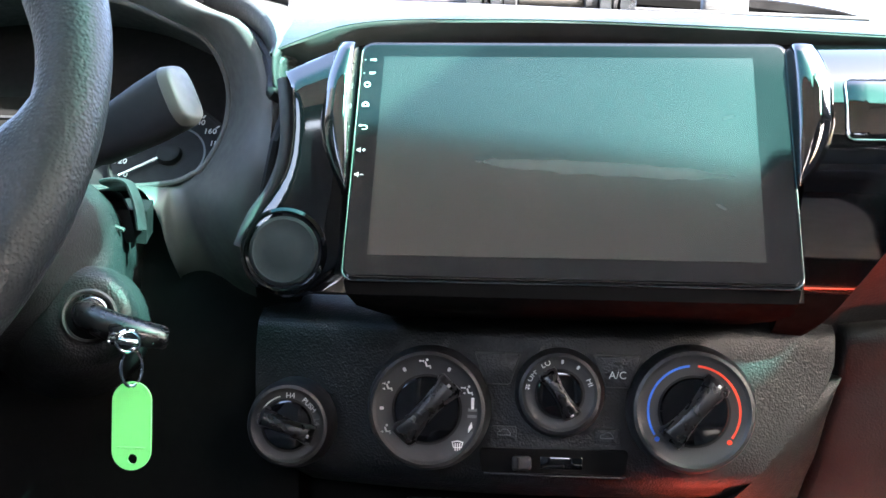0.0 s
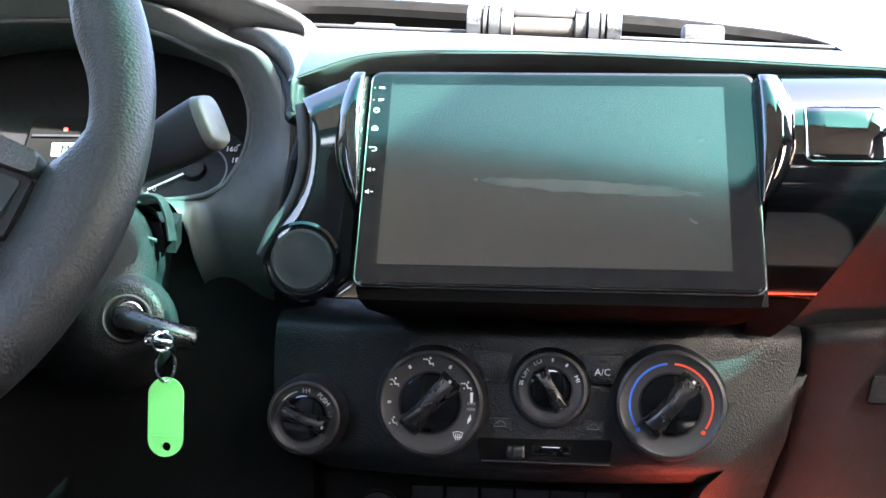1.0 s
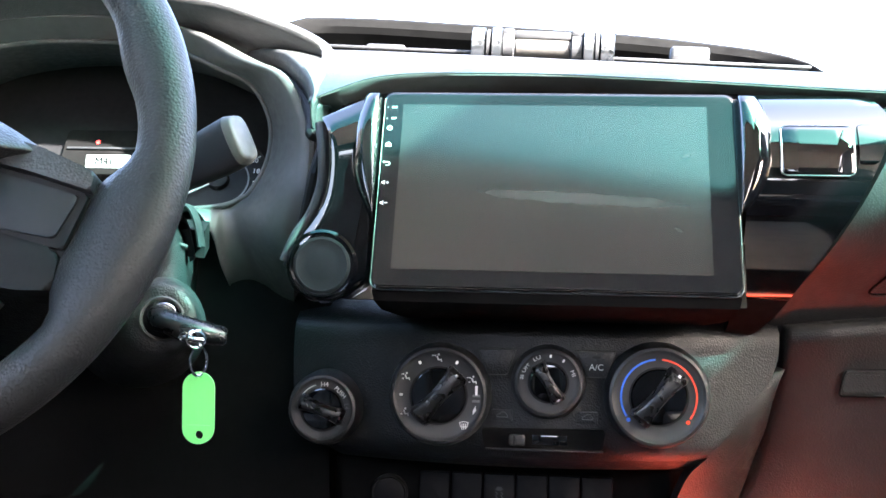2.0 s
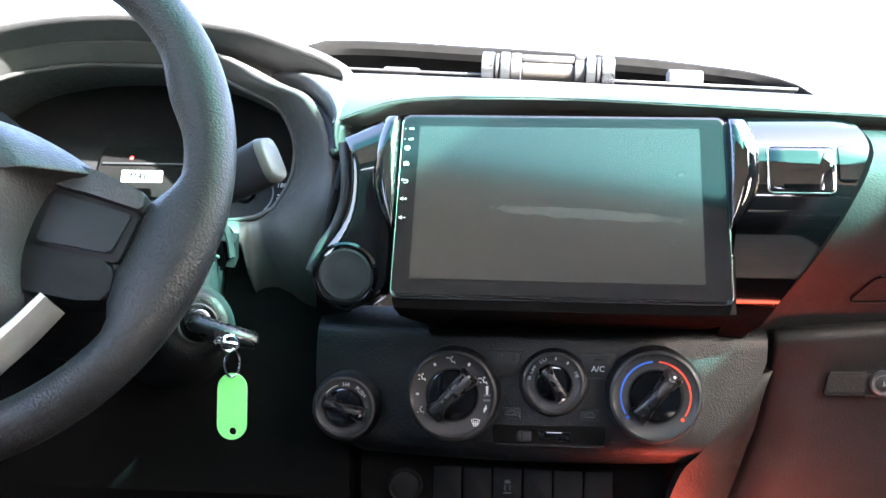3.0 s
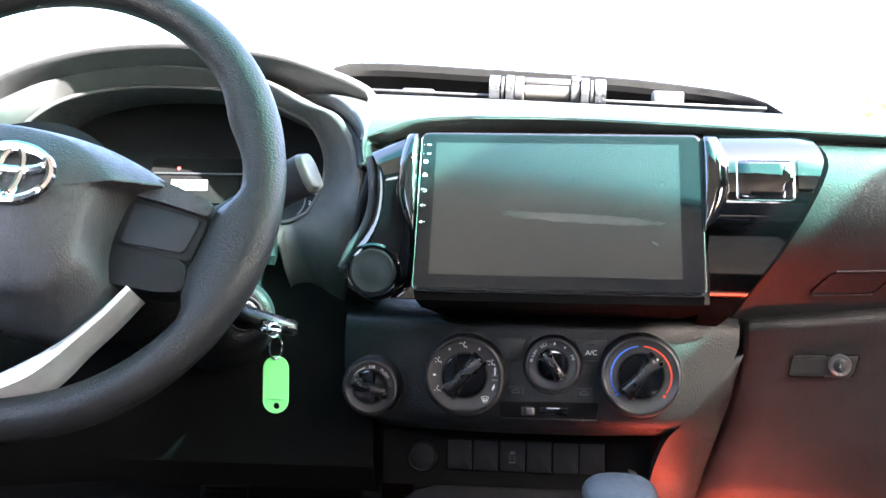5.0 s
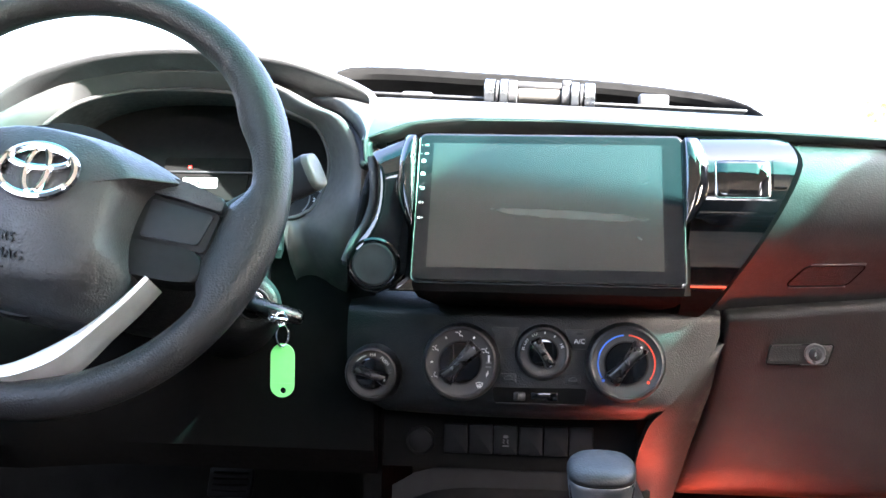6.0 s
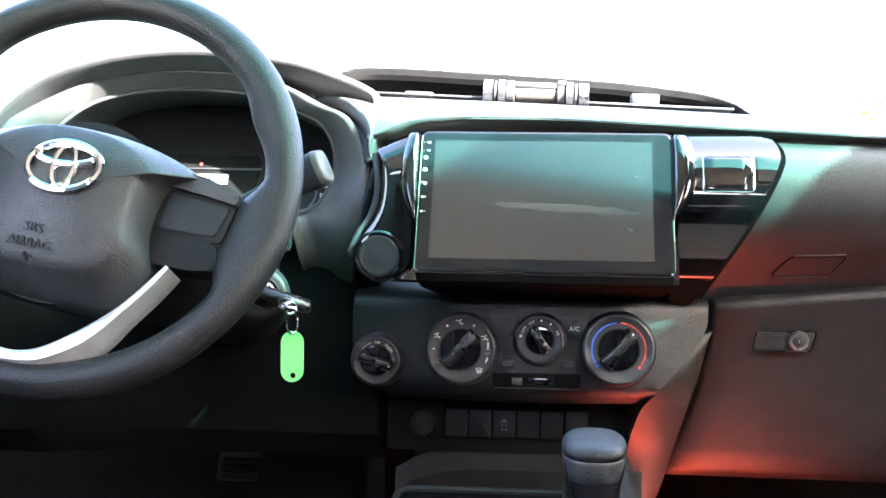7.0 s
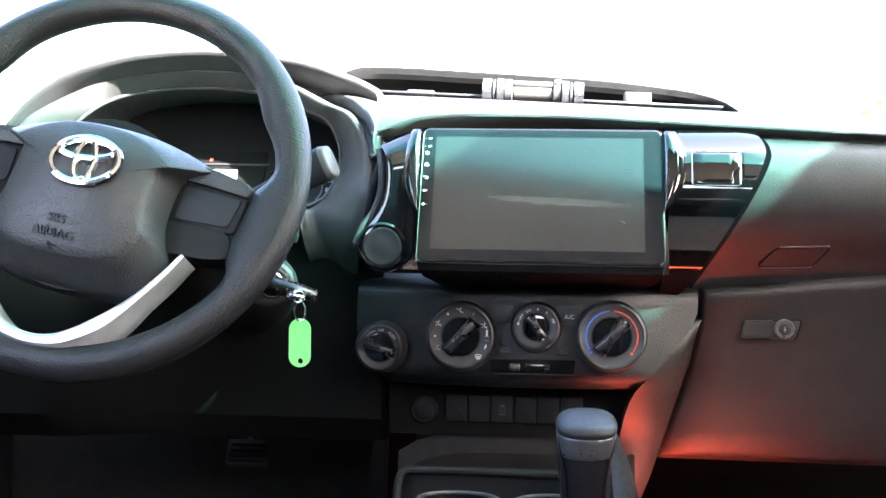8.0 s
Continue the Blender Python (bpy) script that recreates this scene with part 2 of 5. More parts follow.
def box(x0, x1, y0, y1, z0, z1, bevel=0.0, m=None, seg=2):
    bm = bmesh.new()
    bmesh.ops.create_cube(bm, size=1.0, matrix=Matrix.LocRotScale(((x0 + x1) / 2, (y0 + y1) / 2, (z0 + z1) / 2), None, (x1 - x0, y1 - y0, z1 - z0)))
    if bevel:
        bmesh.ops.bevel(bm, geom=bm.edges[:], offset=bevel, segments=seg, profile=0.5, affect="EDGES", clamp_overlap=True)
    if m is not None:
        bm.transform(m)
    return bm


def arc_band(r0, r1, a0, a1, z0, z1, m=None, n=24):
    pts = [(r1 * math.cos(radians(a0 + (a1 - a0) * i / n)), r1 * math.sin(radians(a0 + (a1 - a0) * i / n))) for i in range(n + 1)]
    pts += [(r0 * math.cos(radians(a1 + (a0 - a1) * i / n)), r0 * math.sin(radians(a1 + (a0 - a1) * i / n))) for i in range(n + 1)]
    return prism(pts, z0, z1, 0.0, m)


def merged(*bms):
    out = bmesh.new()
    for b in bms:
        me = bpy.data.meshes.new("piece")
        b.to_mesh(me)
        b.free()
        out.from_mesh(me)
        bpy.data.meshes.remove(me)
    return out


def writing(name, words, size, m, mat, parent, depth=0.0002, space=1.0):
    """Raised lettering, centred on the pose m, as a mesh part."""
    cu = bpy.data.curves.new(name, "FONT")
    cu.body, cu.size, cu.extrude, cu.align_x, cu.align_y, cu.resolution_u, cu.space_character = words, size, depth, "CENTER", "CENTER", 3, space
    ob = bpy.data.objects.new(name, cu)
    me = bpy.data.meshes.new_from_object(ob)
    bpy.data.objects.remove(ob)
    bm = bmesh.new()
    bm.from_mesh(me)
    bpy.data.meshes.remove(me)
    bm.transform(m)
    return part(name, bm, mat, parent)


def facing(x, y, z, back=0.0, turn=0.0):
    """A local frame on a face that looks to the rear: x right, y up the face, z out of it. back: degrees it leans away at the top."""
    return pose(x, y, z, 90 - back, 0, 0) @ pose(0, 0, 0, 0, 0, turn)


def graph(pts):
    """A function through (x, value) pairs, straight between them."""
    xs, vs = [a for a, _ in pts], [b for _, b in pts]

    def at(x):
        return float(np.interp(x, xs, vs))
    return at


def flowing(pts):
    """A function through (x, value) pairs with no kinks."""
    xs, vs = [a for a, _ in pts], [b for _, b in pts]
    k = len(xs)
    cut = [(vs[i + 1] - vs[i]) / (xs[i + 1] - xs[i]) for i in range(k - 1)]
    tan = [cut[0]] + [2 * p * q / (p + q) if p * q > 0 else 0.0 for p, q in zip(cut, cut[1:])] + [cut[-1]]

    def at(x):
        if x <= xs[0] or x >= xs[-1]:
            return float(vs[0] if x <= xs[0] else vs[-1])
        i = min(k - 2, max(j for j in range(k) if xs[j] <= x))
        h = xs[i + 1] - xs[i]
        t = (x - xs[i]) / h
        return float(vs[i] * (1 + 2 * t) * (1 - t) ** 2 + tan[i] * h * t * (1 - t) ** 2 + vs[i + 1] * t * t * (3 - 2 * t) + tan[i + 1] * h * t * t * (t - 1))
    return at


# ---- cabin shell and outdoors ----
ground = solid("ground", grid([[(-400, -400, 0), (400, -400, 0)], [(-400, 400, 0), (400, 400, 0)]]), CONCRETE, "pale dusty concrete yard under the vehicle", "ground")
MID = 0.10
floor = solid("floor", box(MID - 0.80, MID + 0.80, -1.3, 1.15, 0.62, 0.66), CARPET, "dark carpeted cabin floor", "floor")
# unseen box added to bounce red light onto glove box and cheek
red_box = thing("bounce_box", (0.325, 0.788, 0.66), "unseen black box with a red lid, added to bounce red light", "box")
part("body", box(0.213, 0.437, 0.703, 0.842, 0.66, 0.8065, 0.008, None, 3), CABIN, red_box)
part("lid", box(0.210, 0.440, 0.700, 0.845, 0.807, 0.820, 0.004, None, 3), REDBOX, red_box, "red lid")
# unseen sheet added to be mirrored as a brown patch in the wing
paper_mat = thing("floor_mat", (0.357, 0.375, 0.66), "unseen brown paper floor mat, added for its reflection in the wing", "floor mat")
part("sheet", slab([[(x, y, 0.6625 + 0.004 * math.sin(9 * x + 5) * math.sin(11 * y)) for x in np.linspace(0.265, 0.45, 8)] for y in np.linspace(0.15, 0.60, 12)], (0, 0, 0.002)), PAPER, paper_mat)
solid("wall_front", box(MID - 0.80, MID + 0.80, 1.15, 1.19, 0.5, 1.30), CARPET, "black lining of the front footwell", "wall")


# front edge of the roof; its bumps are added, unseen, to shape sun patches
header = graph([(-0.8, 0.30), (-0.3, 0.305), (-0.09, 0.272), (0.335, 0.210), (0.352, 0.247), (0.396, 0.247), (0.408, 0.222), (0.430, 0.210), (0.450, 0.198), (0.485, 0.190), (0.50, 0.355), (0.745, 0.355), (0.758, 0.275), (0.84, 0.275), (1.0, 0.28)])


roof = solid("ceiling", slab([[(x, -1.3 + (header(x) + 1.3) * s, 1.82 - 0.07 * ((x - MID) / 0.7) ** 2 - 0.05 * s ** 4) for x in np.linspace(MID - 0.74, MID + 0.72, 150)] for s in np.linspace(0, 1, 9)], (0, 0, 0.012)), LINER, "grey cloth headliner of the cab", "ceiling")
# unseen slab added to close a sun leak at the roof corner
solid("trim_light_block", slab([[(x, y, 1.70 - 0.25 * (x - 0.84)) for x in (0.825, 0.88, 0.93)] for y in (0.14, 0.2, 0.265)], (0, 0, 0.03)), CABIN, "unseen dark blocker added at the passenger roof corner", "trim")
WX0, WX1, WZ0, WZ1 = MID - 0.60, MID + 0.60, 1.57, 1.70
rear = solid("wall_rear", merged(box(MID - 0.80, MID + 0.80, -1.36, -1.30, 0.6, WZ0), box(MID - 0.80, MID + 0.80, -1.36, -1.30, WZ1, 1.86), box(MID - 0.80, WX0, -1.36, -1.30, WZ0, WZ1), box(WX1, MID + 0.80, -1.36, -1.30, WZ0, WZ1)), CABIN, "dark trimmed rear wall of the cab", "wall")
# high slit out of view, sized to limit fill light and hub reflections
solid("window_5", box(WX0, WX1, -1.333, -1.328, WZ0, WZ1), SIDEGLASS, "clear rear window of the cab", "window")
for side, nm in ((-1, "left"), (1, "right")):
    wx = MID + side * 0.80
    a, b = min(wx, wx + side * 0.06), max(wx, wx + side * 0.06)
    # right wall dips at the front so sun reaches the red lid
    solid("wall_" + nm, box(a, b, -1.36, 1.2, 0.5, 1.22) if side < 0 else merged(box(a, b, -1.36, 0.17, 0.5, 1.40), box(a, b, 0.17, 1.2, 0.5, 1.25)), CABIN, "dark trimmed door panel", "wall")
    # right window is an unseen slot, sized to let sun onto the lid
    solid("window_3" if side < 0 else "window_4", slab([[(wx + side * 0.02 - side * 0.06 * s, y, 1.20 + 0.52 * s) for y in ((-0.85, -0.1, 0.12) if side < 0 else (0.18, 0.26, 0.338))] for s in (0, 0.5, 1)], (side * 0.004, 0, 0)), SIDEGLASS, "tinted side window", "window")
    solid("wall_%s_front" % nm, slab([[(wx + side * 0.01 + (0.04 if side > 0 else 0.05) * s, y, 1.20 + 0.58 * s) for y in ((0.12, 0.3, 1.10 - 0.80 * s) if side < 0 else (0.338, 0.36, max(0.41, 1.10 - 0.80 * s)))] for s in (0, 0.5, 1)], (side * 0.03, 0, 0)), CABIN, "dark trimmed corner of the door", "wall")
    # right side is closed here, where a window belongs, to cut the light
    solid("wall_%s_rear" % nm, slab([[(wx + side * 0.01 - side * 0.06 * s, y, 1.20 + 0.60 * s) for y in ((-1.36, -1.0, -0.85) if side < 0 else (-0.45, -0.1, 0.18))] for s in (0, 0.5, 1)], (side * 0.03, 0, 0)), CABIN, "unseen dark side panel that limits the window light", "wall")
    # wide pushes the right pillar out to place its shadow edge
    wide = 0.052 if side > 0 else 0.0
    pillar = tube(spline([(MID + side * 0.84, 1.22, 1.16), (MID + side * (0.79 + wide), 0.85, 1.42), (MID + side * (0.74 + 1.6 * wide), 0.45, 1.66), (MID + side * (0.725 + 1.2 * wide), 0.32, 1.72), (MID + side * (0.71 + 3.4 * wide), 0.2, 1.77), (MID + side * (0.72 + 3.4 * wide), -0.4, 1.78), (MID + side * (0.74 + wide), -1.3, 1.75)], 5), 0.045)
    solid("trim_pillar" if side < 0 else "trim_pillar_right", pillar, CABIN, "dark trimmed windscreen pillar and roof rail", "pillar")
    solid("trim_post" if side < 0 else "trim_post_right", tube([(MID + side * 0.80, -0.88, 0.7), (MID + side * 0.80, -0.88, 1.2), (MID + side * 0.74, -0.90, 1.78)], 0.04), CABIN, "dark trimmed door post", "pillar")
# added out of view to keep direct sun off the glove box door
solid("wall_right_block", slab([[(0.905 + dx, y, z) for y in (0.18, 0.28, 0.40)] for dx, z in ((0.0, 1.575), (-0.01, 1.66), (-0.02, 1.76))], (0.03, 0, 0)), CABIN, "unseen dark blocker added over the side window", "wall")
solid("wall_right_back", slab([[(0.89 - 0.06 * k, y, 1.20 + 0.60 * k) for y in (-1.36, -1.25, -1.15)] for k in (0, 0.5, 1)], (0.03, 0, 0)), CABIN, "dark trimmed corner behind the rear window", "wall")
# unseen opening added for cool sky fill
solid("window_2", slab([[(0.92 - 0.06 * k, y, 1.20 + 0.52 * k) for y in (-1.15, -0.8, -0.45)] for k in (0, 0.5, 1)], (0.004, 0, 0)), SIDEGLASS, "tinted rear side window", "window")
pane = [[(x, 1.24 + (header(x) - 1.24) * s - 0.08 * ((x - MID) / 0.72) ** 2 * (1 - s), 1.27 + (0.49 - 0.07 * ((x - MID) / 0.7) ** 2) * s) for x in np.linspace(MID - 0.84 + 0.1 * s, MID + 0.88 - 0.06 * s ** 0.3, 150)] for s in np.linspace(0, 1, 6)]
window = solid("window_1", slab(pane, (0, 0, 0.005)), WINDSCREEN, "tinted windscreen with bright daylight behind", "windscreen")


def front_seat(x):
    """A cloth bucket seat: cushion on a base, leaning backrest, headrest."""
    st = thing("front_seat", (x, -0.15, 0.66), "brown woven cloth front seat", "seat", "front seats")
    part("base", box(x - 0.19, x + 0.19, -0.36, 0.06, 0.66, 0.80, 0.01), CABIN, st)
    part("cushion", box(x - 0.235, x + 0.235, -0.42, 0.12, 0.80, 0.96, 0.05, None, 5), CLOTH, st, "padded woven cushion")
    b = pose(x, -0.42, 0.93, 16, 0, 0)
    part("backrest", box(-0.225, 0.225, -0.06, 0.06, 0.0, 0.56, 0.05, b, 5), CLOTH, st, "padded woven backrest")
    part("headrest", box(-0.12, 0.12, -0.04, 0.04, 0.60, 0.76, 0.035, b, 4), CLOTH, st)
    for k in (-0.05, 0.05):
        part("headrest_post", tube([b @ Vector((k, 0, 0.54)), b @ Vector((k, 0, 0.62))], 0.006, segs=8), STEEL, st)


front_seat(0.565)
front_seat(-0.365)


def tree(at, height, seed):
    rnd = random.Random(seed)
    t = thing("tree", at, "leafy tree in pale sunlight behind the windscreen", "tree")
    o = Vector(at)
    trunk = [tube([o, o + Vector((0.05, 0, height * 0.35)), o + Vector((0, 0.1, height * 0.7))], lambda s: 0.16 * (1 - 0.7 * s), segs=8)]
    for i in range(7):
        a = rnd.uniform(0, 6.28)
        b = o + Vector((0, 0, height * rnd.uniform(0.3, 0.6)))
        trunk.append(tube([b, b + Vector((math.cos(a), math.sin(a), 0.6)) * height * 0.14, b + Vector((math.cos(a), math.sin(a), 0.9)) * height * 0.24], lambda s: 0.06 * (1 - 0.8 * s), segs=6))
    part("trunk", merged(*trunk), BARK, t)
    bm = bmesh.new()
    clumps = [(o + Vector((rnd.gauss(0, height * 0.17), rnd.gauss(0, height * 0.17), height * rnd.uniform(0.4, 0.95))), rnd.uniform(0.25, 0.6)) for _ in range(26)]
    for c, r in clumps:
        for _ in range(55):
            p = c + Vector((rnd.gauss(0, 1), rnd.gauss(0, 1), rnd.gauss(0, 0.8))) * r * 0.6
            q = Euler((rnd.uniform(0, 6), rnd.uniform(0, 6), rnd.uniform(0, 6))).to_matrix()
            s = rnd.uniform(0.05, 0.1)
            bm.faces.new([bm.verts.new(p + q @ Vector(v) * s) for v in ((-1, 0, 0), (0, -0.5, 0.15), (1, 0, 0), (0, 0.5, 0.15))])
    part("crown", bm, LEAF, t, "sunlit green leaves")


tree((5.7, 14.0, 0.0), 3.6, 3)

# ---- dashboard ----
dashboard = thing("dashboard", (0.1, 0.75, 1.0), "black grained plastic dashboard with a sunlit top pad", "dashboard")
z_front = flowing([(-0.08, 1.318), (-0.065, 1.327), (-0.046, 1.335), (-0.025, 1.342), (0.0, 1.3455), (0.03, 1.347), (0.076, 1.347), (0.20, 1.343), (0.30, 1.338), (0.385, 1.334), (0.472, 1.3293), (0.8, 1.314)])
z_back = flowing([(-0.16, 1.374), (-0.11, 1.378), (0.04, 1.374), (0.163, 1.369), (0.315, 1.362), (0.5, 1.353), (0.8, 1.335)])
xs = list(np.linspace(-0.072, 0.05, 16)) + list(np.linspace(0.07, 0.8, 30))
profile = [(0.712, -0.018, 0), (0.692, -0.0145, 0), (0.679, -0.008, 0), (0.6695, -0.002, 0), (0.6695, 0.0, 0), (0.673, 0.0015, 0.02), (0.682, 0.0, 0.2), (0.712, 0, 0.6), (0.738, 0, 0.93), (0.745, 0, 1), (0.752, -0.003, 1), (0.756, -0.012, 1)]
thin = graph([(-0.08, 1.0), (0.0, 0.95), (0.15, 0.62), (0.47, 0.48), (0.8, 0.45)])
fore = graph([(-0.08, 0.013), (-0.04, 0.008), (0.03, 0.0), (0.8, 0.0)])
part("top_pad", slab([[(x, y - fore(x) * (1 - s), (1 - s) * z_front(x) + s * z_back(x) + dz) for y, dz, s in profile[4:]] for x in xs], (0, 0.012, -0.002)), PAD, dashboard, "sunlit dashboard top pad")
part("brow_lip", slab([[(x, y - fore(x) + 0.0004, (1 - s) * z_front(x) + s * z_back(x) + dz * thin(x) * min(1.0, max(0.15, (x + 0.074) / 0.025)) - 0.0004) for y, dz, s in profile[:5]] for x in xs], (0, 0.008, 0.001)), SATIN, dashboard, "dark smooth lip under the top pad", 60)
part("deck", slab([[(x, y, z_back(x) - 0.018 - 0.05 * (y - 0.75)) for y in (0.75, 0.9, 1.1, 1.24)] for x in np.linspace(-0.06, 0.8, 12)], (0, 0, -0.02)), PAD, dashboard)

# left end of the pad: its rim sweeps back to a point beside the gauges
ridge = spline([(-0.153, 0.766, 1.3745), (-0.149, 0.762, 1.3765), (-0.137, 0.752, 1.3785), (-0.117, 0.735, 1.3755), (-0.103, 0.718, 1.3695), (-0.089, 0.700, 1.3585), (-0.0775, 0.681, 1.346), (-0.0705, 0.665, 1.333), (-0.0690, 0.6570, 1.3255), (-0.0655, 0.6620, 1.3240), (-0.0640, 0.6850, 1.3240)], 4)
under = spline([(-0.156, 0.772, 1.372), (-0.151, 0.766, 1.3695), (-0.137, 0.757, 1.367), (-0.117, 0.740, 1.362), (-0.103, 0.723, 1.353), (-0.089, 0.705, 1.3395), (-0.0785, 0.687, 1.326), (-0.0725, 0.671, 1.311), (-0.0705, 0.660, 1.303), (-0.0670, 0.6650, 1.301), (-0.0650, 0.6880, 1.301)], 4)
part("pad_end", slab([[q + Vector((0.0015, 0.004, 0)), p.lerp(q, 0.9), p.lerp(q, 0.5) + Vector((-0.0008, -0.0012, 0)), p.lerp(q, 0.12) + Vector((-0.0006, -0.001, 0.0002)), p + Vector((0.001, 0.001, 0.001)), p + Vector((0.004, 0.006, 0.0014)), Vector((p.x + 0.012, max(0.752, p.y + 0.012), z_back(p.x) + 0.0008))] for p, q in zip(ridge, under)], (0.002, 0.006, -0.004)), PAD, dashboard, "rounded end of the top pad", 60)
part("pad_gap", tube([q + Vector((-0.0005, 0.004, -0.003)) for q in under] + [Vector((-0.0705, 0.676, 1.27)), Vector((-0.078, 0.680, 1.235)), Vector((-0.090, 0.685, 1.20))], 0.0045, segs=10), MATTE, dashboard, "dark gap beside the gauges")

# storage hollow on top, with its hood
tray = thing("dash_tray", (0.1, 0.8, 1.36), "black hooded storage hollow on the dashboard top", "dash tray")
zt = flowing([(-0.135, 1.424), (-0.122, 1.430), (-0.10, 1.4325), (0.03, 1.4265), (0.12, 1.421), (0.18, 1.417), (0.25, 1.4095), (0.293, 1.402), (0.325, 1.390), (0.345, 1.374)])
yt = flowing([(-0.135, 0.86), (-0.1, 0.88), (0.25, 0.88), (0.30, 0.868), (0.345, 0.83)])
hx = np.linspace(-0.135, 0.345, 34)
# black deepened here to hold down the sun on the hood's lip
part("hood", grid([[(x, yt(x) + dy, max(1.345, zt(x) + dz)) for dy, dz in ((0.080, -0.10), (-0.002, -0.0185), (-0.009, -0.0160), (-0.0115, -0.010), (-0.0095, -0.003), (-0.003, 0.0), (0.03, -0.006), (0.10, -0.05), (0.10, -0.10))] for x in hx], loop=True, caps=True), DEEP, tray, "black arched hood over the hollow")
part("floor_panel", slab([[(x, y, z_back(x) - 0.016) for x in np.linspace(-0.09, 0.335, 12)] for y in (0.757, 0.80, 0.87)], (0, 0, -0.004)), MATTE, tray)
part("vane", box(-0.11, 0.32, 0.780, 0.812, -0.0013, 0.0013, 0.0008, pose(0.0, 0, 1.3845, 0, 2.3, 0)), VISOR, tray, "thin grey vane across the vent")
for x, z, w, h in ((-0.033, 1.3855, 0.034, 0.009), (0.222, 1.382, 0.032, 0.014)):
    part("tab", box(-w / 2, w / 2, -0.008, 0.008, -h / 2, h / 2, 0.003, pose(x, 0.79, z, 0, 2, 0), 3), PAD, tray, "grey vent tab")

# chrome-ended holder lying in the hollow
holder = thing("cylindrical_holder", (0.095, 0.775, 1.355), "chrome-ended cylindrical holder with a grey label", "holder")
H = pose(0.0998, 0.782, 1.3855, 0, 92.0, 0)
part("barrel", lathe([(0.0070, -0.025), (0.0078, -0.024), (0.0078, 0.024), (0.0070, 0.025)], H, 32), VISOR, holder, "grey barrel")
part("label_band", lathe([(0.0081, -0.0225), (0.0086, -0.0218), (0.0086, 0.0218), (0.0081, 0.0225)], H, 32), material("label_paper", (0.05, 0.045, 0.04), 0.6), holder, "pale label round the barrel")
part("handle", box(-0.024, 0.024, -0.006, 0.006, 0.0075, 0.0145, 0.002, pose(0.0998, 0.782, 1.3855, 0, 2, 0)), VISOR, holder, "dark bar along the top")
for s in (-1, 1):
    part("collar", lathe([(0.0100, s * 0.0235), (0.0128, s * 0.0245), (0.0128, s * 0.0325), (0.0110, s * 0.0335)], H, 32), VISOR, holder, "grey collar")
    part("lug", box(-0.005, 0.005, -0.007, 0.007, 0.009, 0.0165, 0.0018, pose(0.0998 + s * 0.0285, 0.782, 1.3855, 0, 2, 0)), VISOR, holder)
    for a, b, r in ((0.0335, 0.0425, 0.0166), (0.0430, 0.0470, 0.0150), (0.0475, 0.0592, 0.0160)):
        part("ring", lathe([(r - 0.003, s * a), (r, s * (a + 0.0008)), (r, s * (b - 0.0008)), (r - 0.003, s * b)], H, 32), VISOR if a == 0.0430 else DARKSTEEL, holder, "polished end ring")

# gauge hood and surround
arch = [(-0.53, 1.315), (-0.51, 1.340), (-0.485, 1.366), (-0.445, 1.393), (-0.385, 1.412), (-0.318, 1.421), (-0.252, 1.421), (-0.172, 1.411), (-0.12, 1.395), (-0.090, 1.383), (-0.076, 1.372), (-0.080, 1.352)]
ac = spline([(x, 0, z) for x, z in arch], 5)
part("gauge_hood", grid([[(p.x - (p.x + 0.28) * k, y, p.z + dz) for y, dz, k in ((0.790, -0.020, 0.035), (0.752, -0.0195, 0.03), (0.744, -0.0165, 0.02), (0.735, -0.0100, 0.01), (0.7275, -0.0035, 0.004), (0.7240, 0.001, 0.0), (0.7245, 0.004, 0.0), (0.729, 0.0065, 0.0), (0.742, 0.0085, 0.0), (0.765, 0.0100, 0.0), (0.85, 0.008, 0.0), (1.0, -0.02, 0.0), (1.15, -0.08, 0.0), (1.15, -0.10, 0.0), (0.9, -0.026, 0.03))] for p in ac], loop=True, caps=True), PAD, dashboard, "sunlit hood over the gauges", 60)
inner = [(-0.164, 1.361), (-0.137, 1.347), (-0.1215, 1.318), (-0.123, 1.286), (-0.137, 1.260), (-0.145, 1.2545), (-0.150, 1.2515), (-0.155, 1.2495), (-0.159, 1.2485), (-0.163, 1.2478), (-0.169, 1.2468), (-0.180, 1.2457), (-0.21, 1.244), (-0.30, 1.243), (-0.40, 1.247), (-0.45, 1.28), (-0.455, 1.32), (-0.426, 1.352), (-0.392, 1.374), (-0.331, 1.3865), (-0.257, 1.3865), (-0.205, 1.378)]
outer = [(-0.128, 0.712, 1.364), (-0.099, 0.695, 1.349), (-0.081, 0.690, 1.318), (-0.0775, 0.688, 1.286), (-0.080, 0.682, 1.250), (-0.091, 0.698, 1.205), (-0.100, 0.748, 1.172), (-0.116, 0.805, 1.150), (-0.147, 0.805, 1.150), (-0.156, 0.760, 1.180), (-0.163, 0.742, 1.215), (-0.180, 0.732, 1.2435), (-0.21, 0.70, 1.238), (-0.30, 0.70, 1.235), (-0.52, 0.72, 1.19), (-0.53, 0.71, 1.25), (-0.50, 0.715, 1.33), (-0.465, 0.725, 1.362), (-0.40, 0.741, 1.394), (-0.33, 0.741, 1.4050), (-0.257, 0.741, 1.4050), (-0.19, 0.738, 1.394)]
swell = spline([(0.2 if i >= 18 else 1 + 2.6 * max(0.0, 1 - abs(i - 7.5) / 3.0), 0, 0) for i in range(len(inner))], 5, True)
ci = spline([(x, 0.745 + 0.020 * max(0.0, (z - 1.358) / 0.0285), z) for x, z in inner], 5, True)
co = spline(outer, 5, True)
